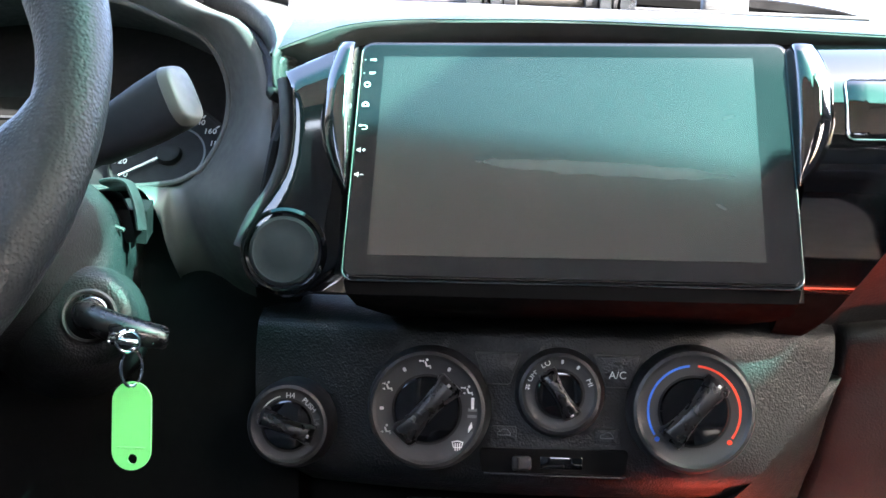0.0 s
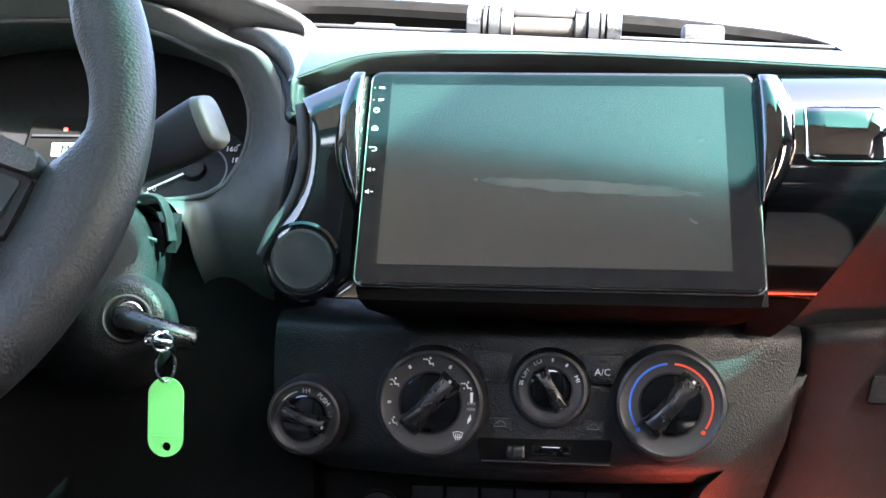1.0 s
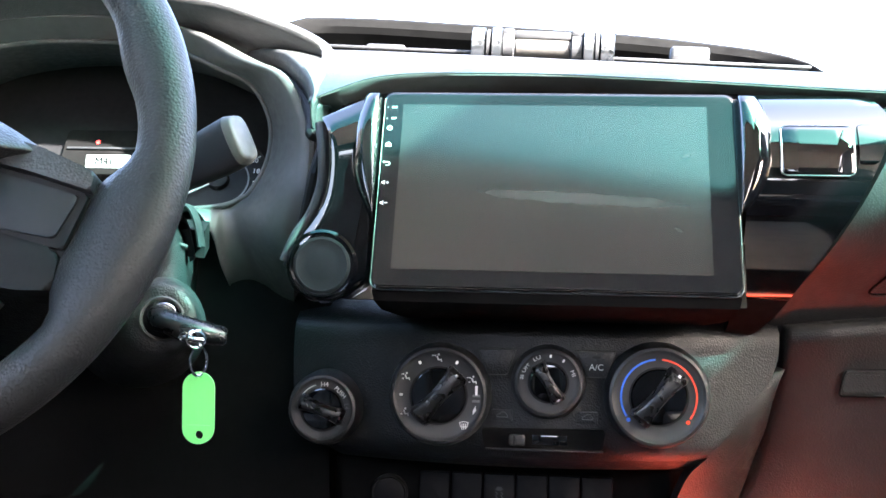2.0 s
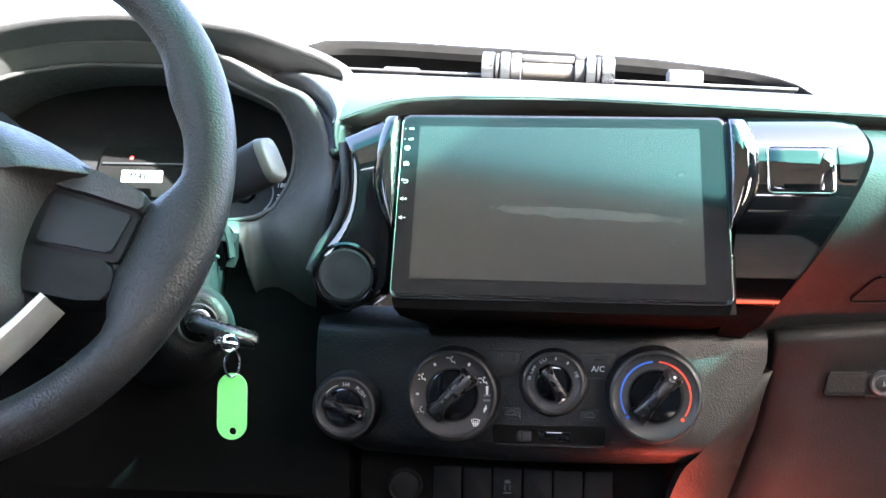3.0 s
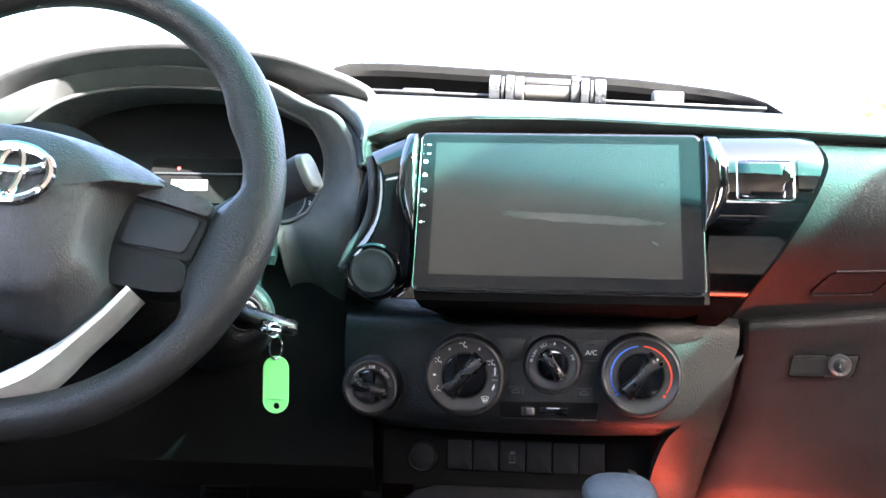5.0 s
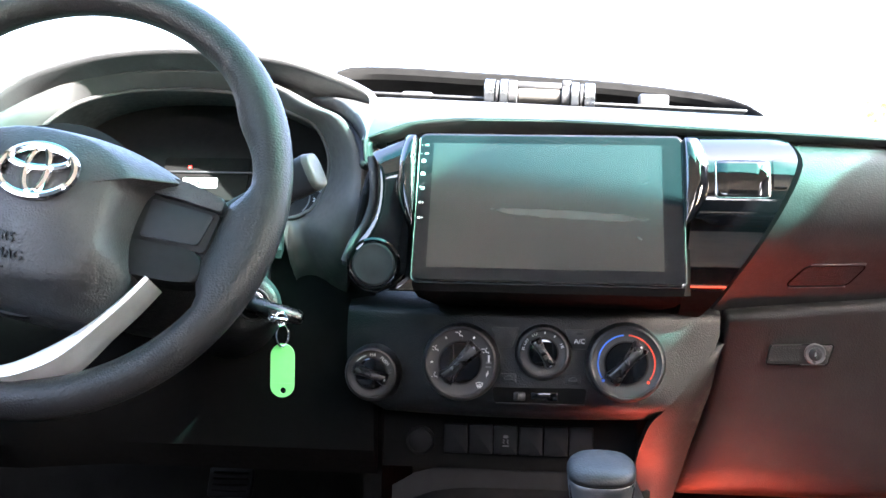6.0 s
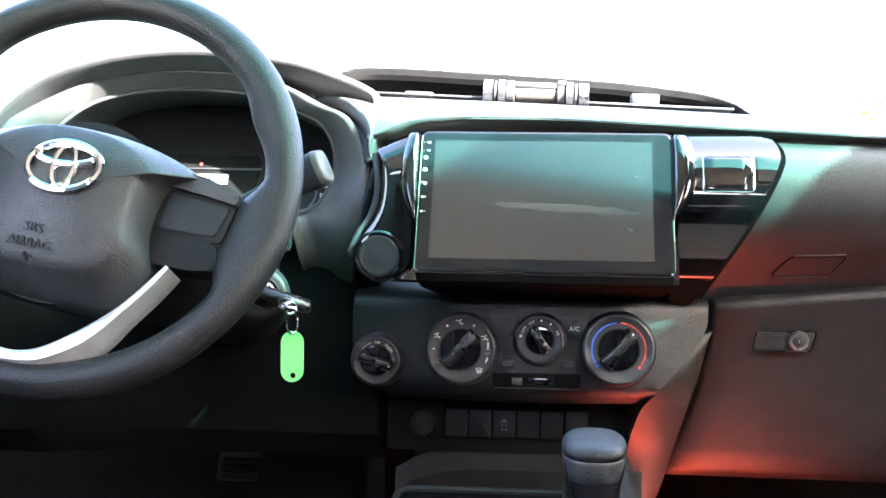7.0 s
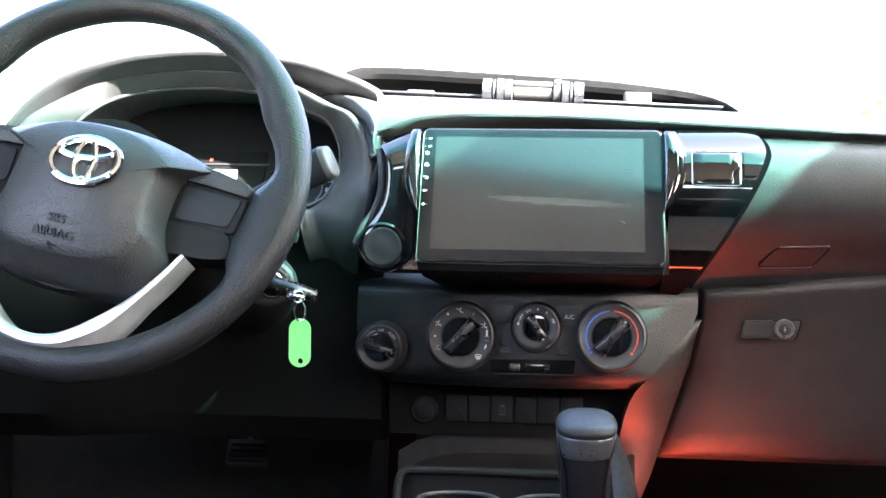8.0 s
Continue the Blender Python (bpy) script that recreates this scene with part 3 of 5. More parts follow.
rings = []
for k, out_y in ((0.0, 0.008), (0.0, 0.004), (0.03, -0.001), (0.12, -0.004), (0.24, -0.0065), (0.35, -0.008), (0.5, -0.0092), (0.65, -0.009), (0.78, -0.007), (0.88, -0.004), (1.0, 0.003), (1.0, 0.02)):
    rings.append([a.lerp(b, k) + Vector((0, out_y * (f.x if out_y < 0 else 1), 0)) for a, b, f in zip(ci, co, swell)])
part("gauge_surround", grid(rings, loop=True), SATIN, dashboard, "satin grey surround of the gauges", 60)

part("gauge_rim", tube([p + Vector((0, -0.001, 0)) for p in ci], 0.0024, True, 10), SATIN, dashboard, "light grey rim round the gauges")

cluster = thing("instrument_cluster", (-0.29, 0.80, 1.24), "dark instrument cluster with round dials behind the wheel", "instrument cluster")
cc = Vector((-0.29, 0, 1.30))
back_loop = [Vector((cc.x + (p.x - cc.x) * 0.97, 0.775 + 0.62 * (p.z - 1.245), cc.z + (p.z - cc.z) * 0.95)) for p in ci]
part("visor", grid([ci, [p.lerp(q, 0.5) for p, q in zip(ci, back_loop)], back_loop], loop=True), VISOR, cluster, "dark grey visor lining")
bm = bmesh.new()
bm.faces.new([bm.verts.new(p) for p in back_loop])
part("dial_plate", bm, MATTE, cluster, "black dial plate")
F = pose(-0.29, 0.772, 1.245, 90 - 31.8)
for cx, numbers, a0, step in ((0.115, [str(n) for n in range(0, 220, 20)], 212, -21.5), (-0.09, [str(n) for n in range(0, 9)], 212, -28)):
    D = F @ pose(cx, 0.0285, 0.003)
    g = part("gauge", lathe([(0.046, -0.004), (0.046, 0.001), (0.0445, 0.002), (0.043, 0.0006), (0.001, 0.0004)], D, 40), MATTE, cluster, "round gauge with white figures")
    part("scale_ring", arc_band(0.0250, 0.0264, -40, 85, 0.0006, 0.0009, D), DIM, g)
    for i, w in enumerate(numbers):
        a = radians(a0 + step * i)
        writing("figure", w, 0.0066, D @ pose(0.0345 * math.cos(a), 0.0345 * math.sin(a), 0.001), WHITE, g)
        part("tick", box(0.0395, 0.0425, -0.0005, 0.0005, 0.0006, 0.001, 0, D @ pose(0, 0, 0, 0, 0, math.degrees(a))), WHITE, g)
    part("needle", prism([(0.0, -0.0011), (0.039, -0.0005), (0.039, 0.0005), (0.0, 0.0011)], 0.003, 0.004, 0, D @ pose(0, 0, 0, 0, 0, 212)), WHITE, g, "white needle")
    part("needle_cap", lathe([(0.0095, 0.0008), (0.0085, 0.005), (0.006, 0.006), (0.001, 0.006)], D, 24), MATTE, g)
part("display_window", prism(rrect(0.099, 0.058, 0.004), 0, 0.002, 0.0005, F @ pose(0.018, 0.054, 0.001)), DEEP, cluster, "black trip display")
part("warning_lamp", prism(rrect(0.0034, 0.0038, 0.001), 0.002, 0.0026, 0, F @ pose(-0.0014, 0.0695, 0.001)), WARN, cluster, "small red warning lamp")
part("cover_line", box(-0.040, 0.060, -0.0012, 0.0012, 0.002, 0.004, 0.0005, F @ pose(0.012, 0.062, 0.001)), DIAL, cluster)
sign = thing("paper_label", (-0.27, 0.775, 1.28), "small white label stuck in front of the gauges", "label")
L = pose(-0.270, 0.775, 1.286, 78, 0, -1)
part("card", prism(rrect(0.039, 0.0115, 0.001), 0, 0.0008, 0, L), material("white_card", (0.30, 0.30, 0.295), 0.7), sign)
writing("writing", "M41", 0.0095, L @ pose(-0.003, 0, 0.0012), MATTE, sign, 0.0003)
part("visor_hook", tube([(-0.405, 0.846, 1.375), (-0.398, 0.838, 1.371), (-0.39, 0.846, 1.372)], 0.003, segs=8), SATIN, cluster)

# gloss fascia round the head unit
fascia = thing("gloss_fascia", (0.1, 0.68, 1.16), "piano black fascia round the screen", "fascia")
part("backplate", slab([[(x, 0.640 + 0.30 * (z - 1.2) + (0.05 if z < 1.17 else 0), z) for x in (-0.05, 0.0, 0.1, 0.2, 0.246)] for z in (1.178, 1.19, 1.25, 1.325, 1.334)], (0, 0.02, 0)), GLOSS, fascia)
x_wl = flowing([(1.1745, -0.053), (1.178, -0.066), (1.189, -0.076), (1.201, -0.0795), (1.215, -0.0765), (1.228, -0.067), (1.242, -0.058), (1.258, -0.053), (1.275, -0.0515), (1.295, -0.0535), (1.309, -0.060)])
x_wr = graph([(1.1745, -0.049), (1.178, -0.036), (1.186, -0.026), (1.192, -0.0165), (1.309, -0.0165)])
wing = []
for z in list(np.linspace(1.1746, 1.28, 16)) + [1.286, 1.291, 1.295, 1.299, 1.302, 1.305, 1.307, 1.309]:
    wing.append([])
    for s in (0, 0.03, 0.1, 0.25, 0.5, 0.75, 0.9, 0.97, 1.0):
        x = x_wl(z) + (x_wr(z) - x_wl(z)) * s
        y = 0.6275 + 0.03 * (z - 1.2) + 0.012 * max(0.0, (z - 1.283) / 0.026) ** 2 + (0.008 if s in (0, 1.0) else 0.0015 if s in (0.03, 0.97) else 0.0)
        wing[-1].append((x, y, z + 0.018 * ((x + 0.06) / 0.0435) * max(0.0, (z - 1.26) / 0.049)))
part("left_wing", slab(wing, (0, 0.03, 0)), GLOSS, fascia, "piano black wing beside the gauges", 50)
part("edge_strip", tube(spline([(-0.0615, 0.653, 1.306), (-0.0580, 0.647, 1.285), (-0.0580, 0.646, 1.262), (-0.0650, 0.646, 1.240), (-0.077, 0.646, 1.222), (-0.0845, 0.646, 1.204)], 6), 0.0042, segs=12), VISOR, fascia, "dark grey strip along the wing")
CAP = facing(-0.0535, 0.631, 1.2015, 3)
part("cap_ring", lathe([(0.0255, -0.012), (0.0265, 0.001), (0.0255, 0.0045), (0.0235, 0.0055), (0.0222, 0.003), (0.0220, -0.002)], CAP, 56), GLOSS, fascia, "gloss ring")
part("round_cap", lathe([(0.0214, -0.004), (0.0214, 0.002), (0.0204, 0.0042), (0.0185, 0.005), (0.0175, 0.0046), (0.010, 0.0056), (0.001, 0.006)], CAP, 56), CAPDARK, fascia, "matte round blanking cap")


def ear(name, x_in, x_out, z_top, z_low):
    """A smooth lobe that swells out beside the screen: deepest at its middle, drawn to a point below."""
    rows = []
    for i in range(19):
        t = i / 18
        z = z_top + (z_low - z_top) * t
        w = min(1.0, (math.sin(math.pi * min(1.0, 0.16 + 0.84 * t)) ** 0.75) * 1.05)
        row = []
        for j in range(11):
            b = math.pi * j / 10
            u = 0.5 - 0.5 * math.cos(b)
            row.append((x_in + (x_out - x_in) * u * w, 0.621 + 0.32 * (z - 1.26) + 0.0075 * u - 0.0095 * math.sin(b) * w + (0.02 if j in (0, 10) else 0), z))
        rows.append(row)
    part(name, slab(rows, (0, 0.02, 0)), GLOSS, fascia, "rounded gloss lobe beside the screen", 80)


ear("left_lobe", -0.0160, -0.0350, 1.327, 1.236)
ear("right_lobe", 0.2385, 0.2625, 1.327, 1.242)
lower = [[(x0 + (x1 - x0) * s, y + 0.004 * (2 * s - 1) ** 4, z) for s in np.linspace(0, 1, 9)] for x0, x1, y, z in ((-0.0135, 0.2375, 0.5985, 1.1855), (-0.012, 0.2365, 0.601, 1.178), (-0.008, 0.235, 0.612, 1.1715), (-0.002, 0.233, 0.65, 1.1665), (0.0, 0.226, 0.70, 1.162), (0.0, 0.226, 0.74, 1.160))]
# shade under the screen is put into the colour, against red bounce
part("under_housing", slab(lower, (0, 0.05, 0.012)), DEEP, fascia, "black housing under the screen, deepened by painted shade")
y_bulge = flowing([(1.150, 0.745), (1.158, 0.716), (1.168, 0.699), (1.185, 0.680), (1.200, 0.665), (1.215, 0.652), (1.24, 0.635), (1.262, 0.628), (1.285, 0.630), (1.305, 0.638), (1.318, 0.648), (1.327, 0.659), (1.333, 0.674), (1.337, 0.70)])
x_edge = flowing([(1.150, 0.262), (1.168, 0.276), (1.200, 0.294), (1.24, 0.315), (1.27, 0.330), (1.295, 0.341), (1.308, 0.3445), (1.317, 0.343), (1.326, 0.338), (1.337, 0.330)])
zs = list(np.linspace(1.150, 1.1825, 11))
# gloss end coloured flat black: its shade painted in, red reflection kept off
part("wing_base", slab([[(0.2445 + (x_edge(z) - 0.2445) * s, y_bulge(z) + (0.006 if s == 1 else 0), z) for s in (0, 0.2, 0.4, 0.6, 0.8, 0.985, 1.0)] for z in zs], (0, 0.03, 0)), DEEP, fascia, "lower end of the gloss wing, painted shade black", 50)
zs = list(np.linspace(1.183, 1.30, 38)) + list(np.linspace(1.302, 1.337, 20))
part("right_wing", slab([[(0.2445 + (x_edge(z) - 0.2445) * s, y_bulge(z) + (0.006 if s == 1 else 0), z) for s in (0, 0.2, 0.4, 0.6, 0.8, 0.985, 1.0)] for z in zs], (0, 0.03, 0)), GLOSS, fascia, "bulging piano black wing", 50)


def on_wing(x, z, out):
    return Vector((x, y_bulge(z) - out, z))


def lens(name, x0, x1, z0, z1, out, label=""):
    """A raised pane that follows the bulge of the wing, with rounded corners."""
    rows = []
    for i in range(25):
        z = z0 + (z1 - z0) * i / 24
        near = min(i, 24 - i) / 24 * (z1 - z0)
        cut = 0.0035 - math.sqrt(max(0.0, 0.0035 ** 2 - max(0.0, 0.0035 - near) ** 2))
        rows.append([on_wing(x0 + cut + (x1 - x0 - 2 * cut) * k, z, out - (0.0012 if k in (0, 1) or i in (0, 24) else 0.0)) for k in (0, 0.03, 0.25, 0.5, 0.75, 0.97, 1)])
    ob = part(name, slab(rows, (0, 0.008, 0)), GLOSS, fascia, label, 50)
    loop_pts = [r[0] for r in rows] + [r[-1] for r in reversed(rows)]
    return ob, loop_pts


L1, loop1 = lens("display_lens", 0.2668, 0.3160, 1.2705, 1.3060, 0.0026, "small rectangular gloss display lens")
part("lens_rim", tube(loop1, 0.0007, True, 8), DARKSTEEL, L1, "thin bright rim")
lens("side_lens", 0.3190, 0.3330, 1.2790, 1.3080, 0.0020)

# head unit
unit = thing("head_unit", (0.1115, 0.65, 1.19), "large switched-off touchscreen head unit with a dusty glass front", "head unit")
U = facing(0.1120, 0.6285, 1.2585, 23.5)
part("case", prism(rrect(0.2525, 0.157, 0.007), -0.03, 0.0, 0.0016, U, 3), GLOSS, unit, "gloss black case", 12)
part("edge_band", tube([U @ Vector((x, y, -0.0012)) for x, y in rrect(0.2525, 0.157, 0.007, 6)], 0.0006, True, 8), RIM, unit, "thin bright edge")
part("glass", prism(rrect(0.2500, 0.1525, 0.0055), -0.001, 0.0007, 0.0003, U), GLASS, unit, "black glass", 8)
part("display", prism(rrect(0.2190, 0.1315, 0.0006), 0, 0.0010, 0, U @ pose(-0.0030, 0.0019, 0)), DISPLAY, unit, "switched-off display")
IX = -0.1212


def at_icon(y, dx=0.0):
    return U @ pose(IX + dx, y, 0.0008) @ Matrix.Diagonal((0.84, 0.84, 1, 1))


for y, w in ((0.0652, "MIC"), (0.0557, "RST")):
    writing("writing", w, 0.0027, at_icon(y, 0.0025), WHITE, unit)
    part("pinhole", lathe([(0.0007, 0), (0.0007, 0.0002)], at_icon(y, -0.0025), 10), DIM, unit)
i = part("power_icon", arc_band(0.0017, 0.0023, 120, 420, 0, 0.0002, at_icon(0.0478)), WHITE, unit)
part("bar", box(-0.0003, 0.0003, 0.0005, 0.0026, 0, 0.0002, 0, at_icon(0.0478)), WHITE, i)
i = part("home_icon", merged(prism([(-0.0024, -0.002), (0.0024, -0.002), (0.0024, 0.0005), (0, 0.0024), (-0.0024, 0.0005)], 0, 0.0002, 0, at_icon(0.0340))), WHITE, unit)
part("window_mark", prism(rrect(0.0022, 0.0018, 0.0004), 0, 0.0003, 0, at_icon(0.0337)), GLASS, i)
i = part("back_icon", arc_band(0.0012, 0.0018, -90, 90, 0, 0.0002, at_icon(0.0182, 0.0009)), WHITE, unit)
part("bar", merged(box(-0.0022, 0.0009, 0.0012, 0.0018, 0, 0.0002, 0, at_icon(0.0182)), box(-0.001, 0.0009, -0.0018, -0.0012, 0, 0.0002, 0, at_icon(0.0182)), prism([(-0.0036, 0.0015), (-0.002, 0.0005), (-0.002, 0.0025)], 0, 0.0002, 0, at_icon(0.0182))), WHITE, i)
for y, plus in ((0.0030, True), (-0.0132, False)):
    bits = [prism([(-0.0032, -0.0008), (-0.0020, -0.0008), (-0.0004, -0.0021), (-0.0004, 0.0021), (-0.0020, 0.0008), (-0.0032, 0.0008)], 0, 0.0002, 0, at_icon(y)), box(0.0006, 0.003, -0.0003, 0.0003, 0, 0.0002, 0, at_icon(y))]
    if plus:
        bits.append(box(0.0015, 0.0021, -0.0012, 0.0012, 0, 0.0002, 0, at_icon(y)))
    part("volume_icon", merged(*bits), WHITE, unit)

# ---- passenger side ----
y_pad = flowing([(1.155, 0.755), (1.170, 0.738), (1.186, 0.722), (1.20, 0.705), (1.212, 0.690), (1.23, 0.674), (1.255, 0.661), (1.28, 0.658), (1.30, 0.6615), (1.312, 0.666), (1.322, 0.673), (1.330, 0.684), (1.334, 0.70)])
pz = list(np.linspace(1.155, 1.30, 16)) + [1.306, 1.312, 1.317, 1.322, 1.326, 1.330, 1.334]


def rise(x, z):
    """The pad's lower edge climbs and its top falls slightly towards the door."""
    s = (z - 1.155) / 0.17
    return z + (x - 0.29) * (0.075 * (1 - s) - 0.035 * s)


upper_glove = thing("upper_glove_box", (0.5, 0.73, 1.17), "black grained padded upper glove box lid, partly sunlit", "glove box")
part("lid", slab([[(x_edge(min(z, 1.33)) + 0.0035 + (0.80 - x_edge(min(z, 1.33))) * s, y_pad(z) + (0.008 if s == 0 else 0) - 0.03 * s * s, rise(x_edge(z) + (0.8 - x_edge(z)) * s, z)) for s in (0, 0.012, 0.06, 0.15, 0.3, 0.5, 0.75, 1.0)] for z in pz], (0, 0.05, 0)), LIDPAD, upper_glove, "grained lid", 50)
hq = rounded([(0.350, 1.188), (0.410, 1.190), (0.424, 1.2105), (0.366, 1.2085)], 0.006, 4)


def on_pad(x, z, out):
    return (x, y_pad(z - (x - 0.29) * 0.05) - 0.03 * ((x - 0.27) / 0.53) ** 2 - out, z)


bm = bmesh.new()
bm.faces.new([bm.verts.new(on_pad(x, z, 0.0015)) for x, z in hq])
part("handle_recess", bm, PANEL, upper_glove, "dark finger recess")
part("recess_gap", tube([on_pad(x, z, 0.001) for x, z in hq], 0.0010, True, 8), DEEP, upper_glove)
# paler beads put in as highlights along the recess rim
for p, q in (((0.354, 1.1865), (0.409, 1.1885)), ((0.370, 1.2095), (0.422, 1.2115))):
    part("recess_edge", tube([on_pad(p[0] + (q[0] - p[0]) * k, p[1] + (q[1] - p[1]) * k, 0.0012) for k in (0, 0.33, 0.67, 1)], 0.0009, segs=8), SATIN, upper_glove, "thin light edge")

lower_glove = thing("lower_glove_box", (0.5, 0.76, 0.96), "black lower glove box with a lock, lit red from below", "glove box")
x_seam = flowing([(0.9197, 0.237), (0.9649, 0.2525), (1.0266, 0.2702), (1.0799, 0.2856), (1.125, 0.2905), (1.162, 0.2915)])
gp = [(1.16, 0.756), (1.1625, 0.745), (1.16, 0.737), (1.154, 0.733), (1.147, 0.735), (1.135, 0.741), (1.1097, 0.7503), (1.0581, 0.7673), (0.9948, 0.7885), (0.9713, 0.7973), (0.9595, 0.8098), (0.9554, 0.8456)]
part("door", slab([[(x_seam(z) + 0.002 + (0.80 - x_seam(z)) * s, y + (0.006 if s == 0 else 0) - 0.02 * s * s, z + 0.055 * s * min(1, max(0, (z - 1.0) / 0.16))) for s in (0, 0.012, 0.08, 0.2, 0.4, 0.7, 1.0)] for z, y in gp], (0, 0.05, -0.004)), LOWER, lower_glove, "glove box door", 50)
LK = facing(0.368, 0.7455, 1.1185, -6)
part("latch_plate", prism(rounded([(-0.030, -0.011), (0.030, -0.010), (0.036, 0.0105), (-0.026, 0.008)], 0.004), -0.01, 0.0010, 0.0005, LK), LOWER, lower_glove, "latch handle")
# short paler beads stand for highlights on the latch plate's edges
part("plate_edge", tube([LK @ Vector(p) for p in ((-0.0255, 0.0085, 0.0022), (0.004, 0.0095, 0.0022))], 0.0007, segs=8), DIAL, lower_glove)
part("plate_edge", tube([LK @ Vector(p) for p in ((0.004, -0.0108, 0.0022), (0.028, -0.0105, 0.0022))], 0.0007, segs=8), DIAL, lower_glove)
part("plate_gap", tube([LK @ Vector((x, y, 0.0008)) for x, y in rounded([(-0.0308, -0.0116), (0.0308, -0.0106), (0.0368, 0.0112), (-0.0268, 0.0088)], 0.004)], 0.0009, True, 8), DEEP, lower_glove)
part("latch_recess", prism(rounded([(-0.028, -0.008), (0.004, -0.0075), (0.004, 0.006), (-0.025, 0.006)], 0.003), 0, 0.0012, 0, LK), LOWER, lower_glove)
lk = part("lock", lathe([(0.0105, 0), (0.0108, 0.004), (0.0098, 0.0052), (0.0085, 0.0048), (0.001, 0.0046)], LK @ pose(0.0175, 0.001, 0), 32), BODYGREY, lower_glove, "round grey lock")
part("lock_core", lathe([(0.0068, 0.003), (0.0068, 0.0055), (0.006, 0.006), (0.001, 0.006)], LK @ pose(0.0175, 0.001, 0), 28), PANEL, lk)
part("key_slot", box(-0.0011, 0.0011, -0.004, 0.004, 0.0058, 0.0066, 0, LK @ pose(0.0175, 0.001, 0)), STEEL, lk)

# ---- centre stack ----
stack = thing("climate_panel", (0.1, 0.70, 1.05), "black grained climate control panel with round dials", "control panel")


def y_stack(x, z):
    return 0.690 + 0.048 * ((x - 0.10) / 0.19) ** 2 + 0.012 * max(0.0, (z - 1.150) / 0.012) ** 2 + 0.012 * max(0.0, (1.075 - z) / 0.02) ** 2 * (0.5 if z > 1.055 else 1)


x_l = flowing([(1.048, -0.055), (1.055, -0.068), (1.065, -0.082), (1.08, -0.092), (1.10, -0.0965), (1.13, -0.097), (1.165, -0.095)])
x_r = flowing([(1.048, 0.221), (1.060, 0.233), (1.081, 0.2525), (1.10, 0.268), (1.124, 0.2855), (1.13, 0.2885), (1.172, 0.2898)])
sz = [1.048, 1.051, 1.055, 1.06, 1.067, 1.075, 1.09, 1.105, 1.12, 1.135, 1.143, 1.150, 1.154, 1.158, 1.162, 1.166, 1.172]
part("panel", slab([[(x_l(z) + (x_r(z) - x_l(z)) * s, y_stack(x_l(z) + (x_r(z) - x_l(z)) * s, z), z) for s in np.linspace(0, 1, 25)] for z in sz], (0, 0.03, 0)), PANEL, stack, "grained panel", 50)
edge = [(0.2895, 0.740, 1.127), (0.2825, 0.736, 1.121), (0.2525, 0.722, 1.081), (0.233, 0.717, 1.060), (0.219, 0.722, 1.044), (0.2105, 0.740, 1.017), (0.207, 0.765, 0.99), (0.20, 0.775, 0.95), (0.195, 0.78, 0.91)]
seam = [(0.2905, 0.744, 1.1275), (0.2898, 0.7455, 1.1179), (0.2841, 0.7567, 1.0799), (0.2778, 0.7643, 1.0581), (0.2729, 0.7703, 1.0392), (0.2655, 0.7785, 1.0139), (0.2577, 0.7877, 0.9841), (0.246, 0.8005, 0.941), (0.2314, 0.8153, 0.8973)]
ea, eb = spline(edge, 4), spline(seam, 4)
part("side_cheek", slab([[a.lerp(b, s) + Vector((0.004, -0.004, 0)) * math.sin(math.pi * s) for s in (0, 0.25, 0.5, 0.75, 1)] for a, b in zip(ea, eb)], (0, 0.03, 0)), LOWER, stack, "smooth side cheek lit red")


def dial(x, y, z, r, hub, turn, name):
    """A round control: bezel, printed face, turned hub with its finger grip."""
    m = facing(x, y, z, 2)
    d = part("dial", lathe([(r + 0.003, -0.03), (r + 0.002, -0.008), (r, 0.002), (r - 0.0010, 0.0042), (r - 0.0030, 0.0050), (r - 0.0046, 0.0040), (r - 0.0052, 0.0036), (hub + 0.0012, 0.0036)], m, 64), DIAL, stack, name)
    part("groove", lathe([(hub + 0.0014, 0.0030), (hub + 0.0014, 0.0040), (hub, 0.0040), (hub, 0.0)], m, 48), MATTE, d)
    part("hub", lathe([(hub, -0.004), (hub, 0.0048), (hub - 0.001, 0.0058), (hub * 0.6, 0.0064), (0.001, 0.0066)], m, 48), GLOSS, d, "gloss black hub")
    k = m @ pose(0, 0, 0, 0, 0, turn)
    L, W = hub * 1.14, hub * 0.40
    rows = []
    for i in range(15):
        t = -1 + 2 * i / 14
        w = W * (0.62 + 0.38 * t * t) * (1 if abs(t) < 0.99 else 0.8)
        h = 0.0175 - 0.003 * t * t - (0.004 if abs(t) > 0.99 else 0)
        rows.append([k @ Vector((L * t, s * w * q, zz)) for s, q, zz in ((-1, 1.25, 0.003), (-1, 1.05, h * 0.72), (-1, 0.8, h * 0.95), (-0.5, 1, h), (0.5, 1, h), (1, 0.8, h * 0.95), (1, 1.05, h * 0.72), (1, 1.25, 0.003))])
    part("grip", grid(rows, loop=True, caps=True), HEAD, d, "waisted gloss finger grip")
    # white chip stands in for a window's reflection on the glossy grip
    part("grip_glint", box(L * 0.78, L * 0.94, -0.0011, 0.0011, 0.0142, 0.0152, 0.0002, k), WHITE, d, "white glint on the grip end")
    return d, m @ pose(0, 0, 0.0037)


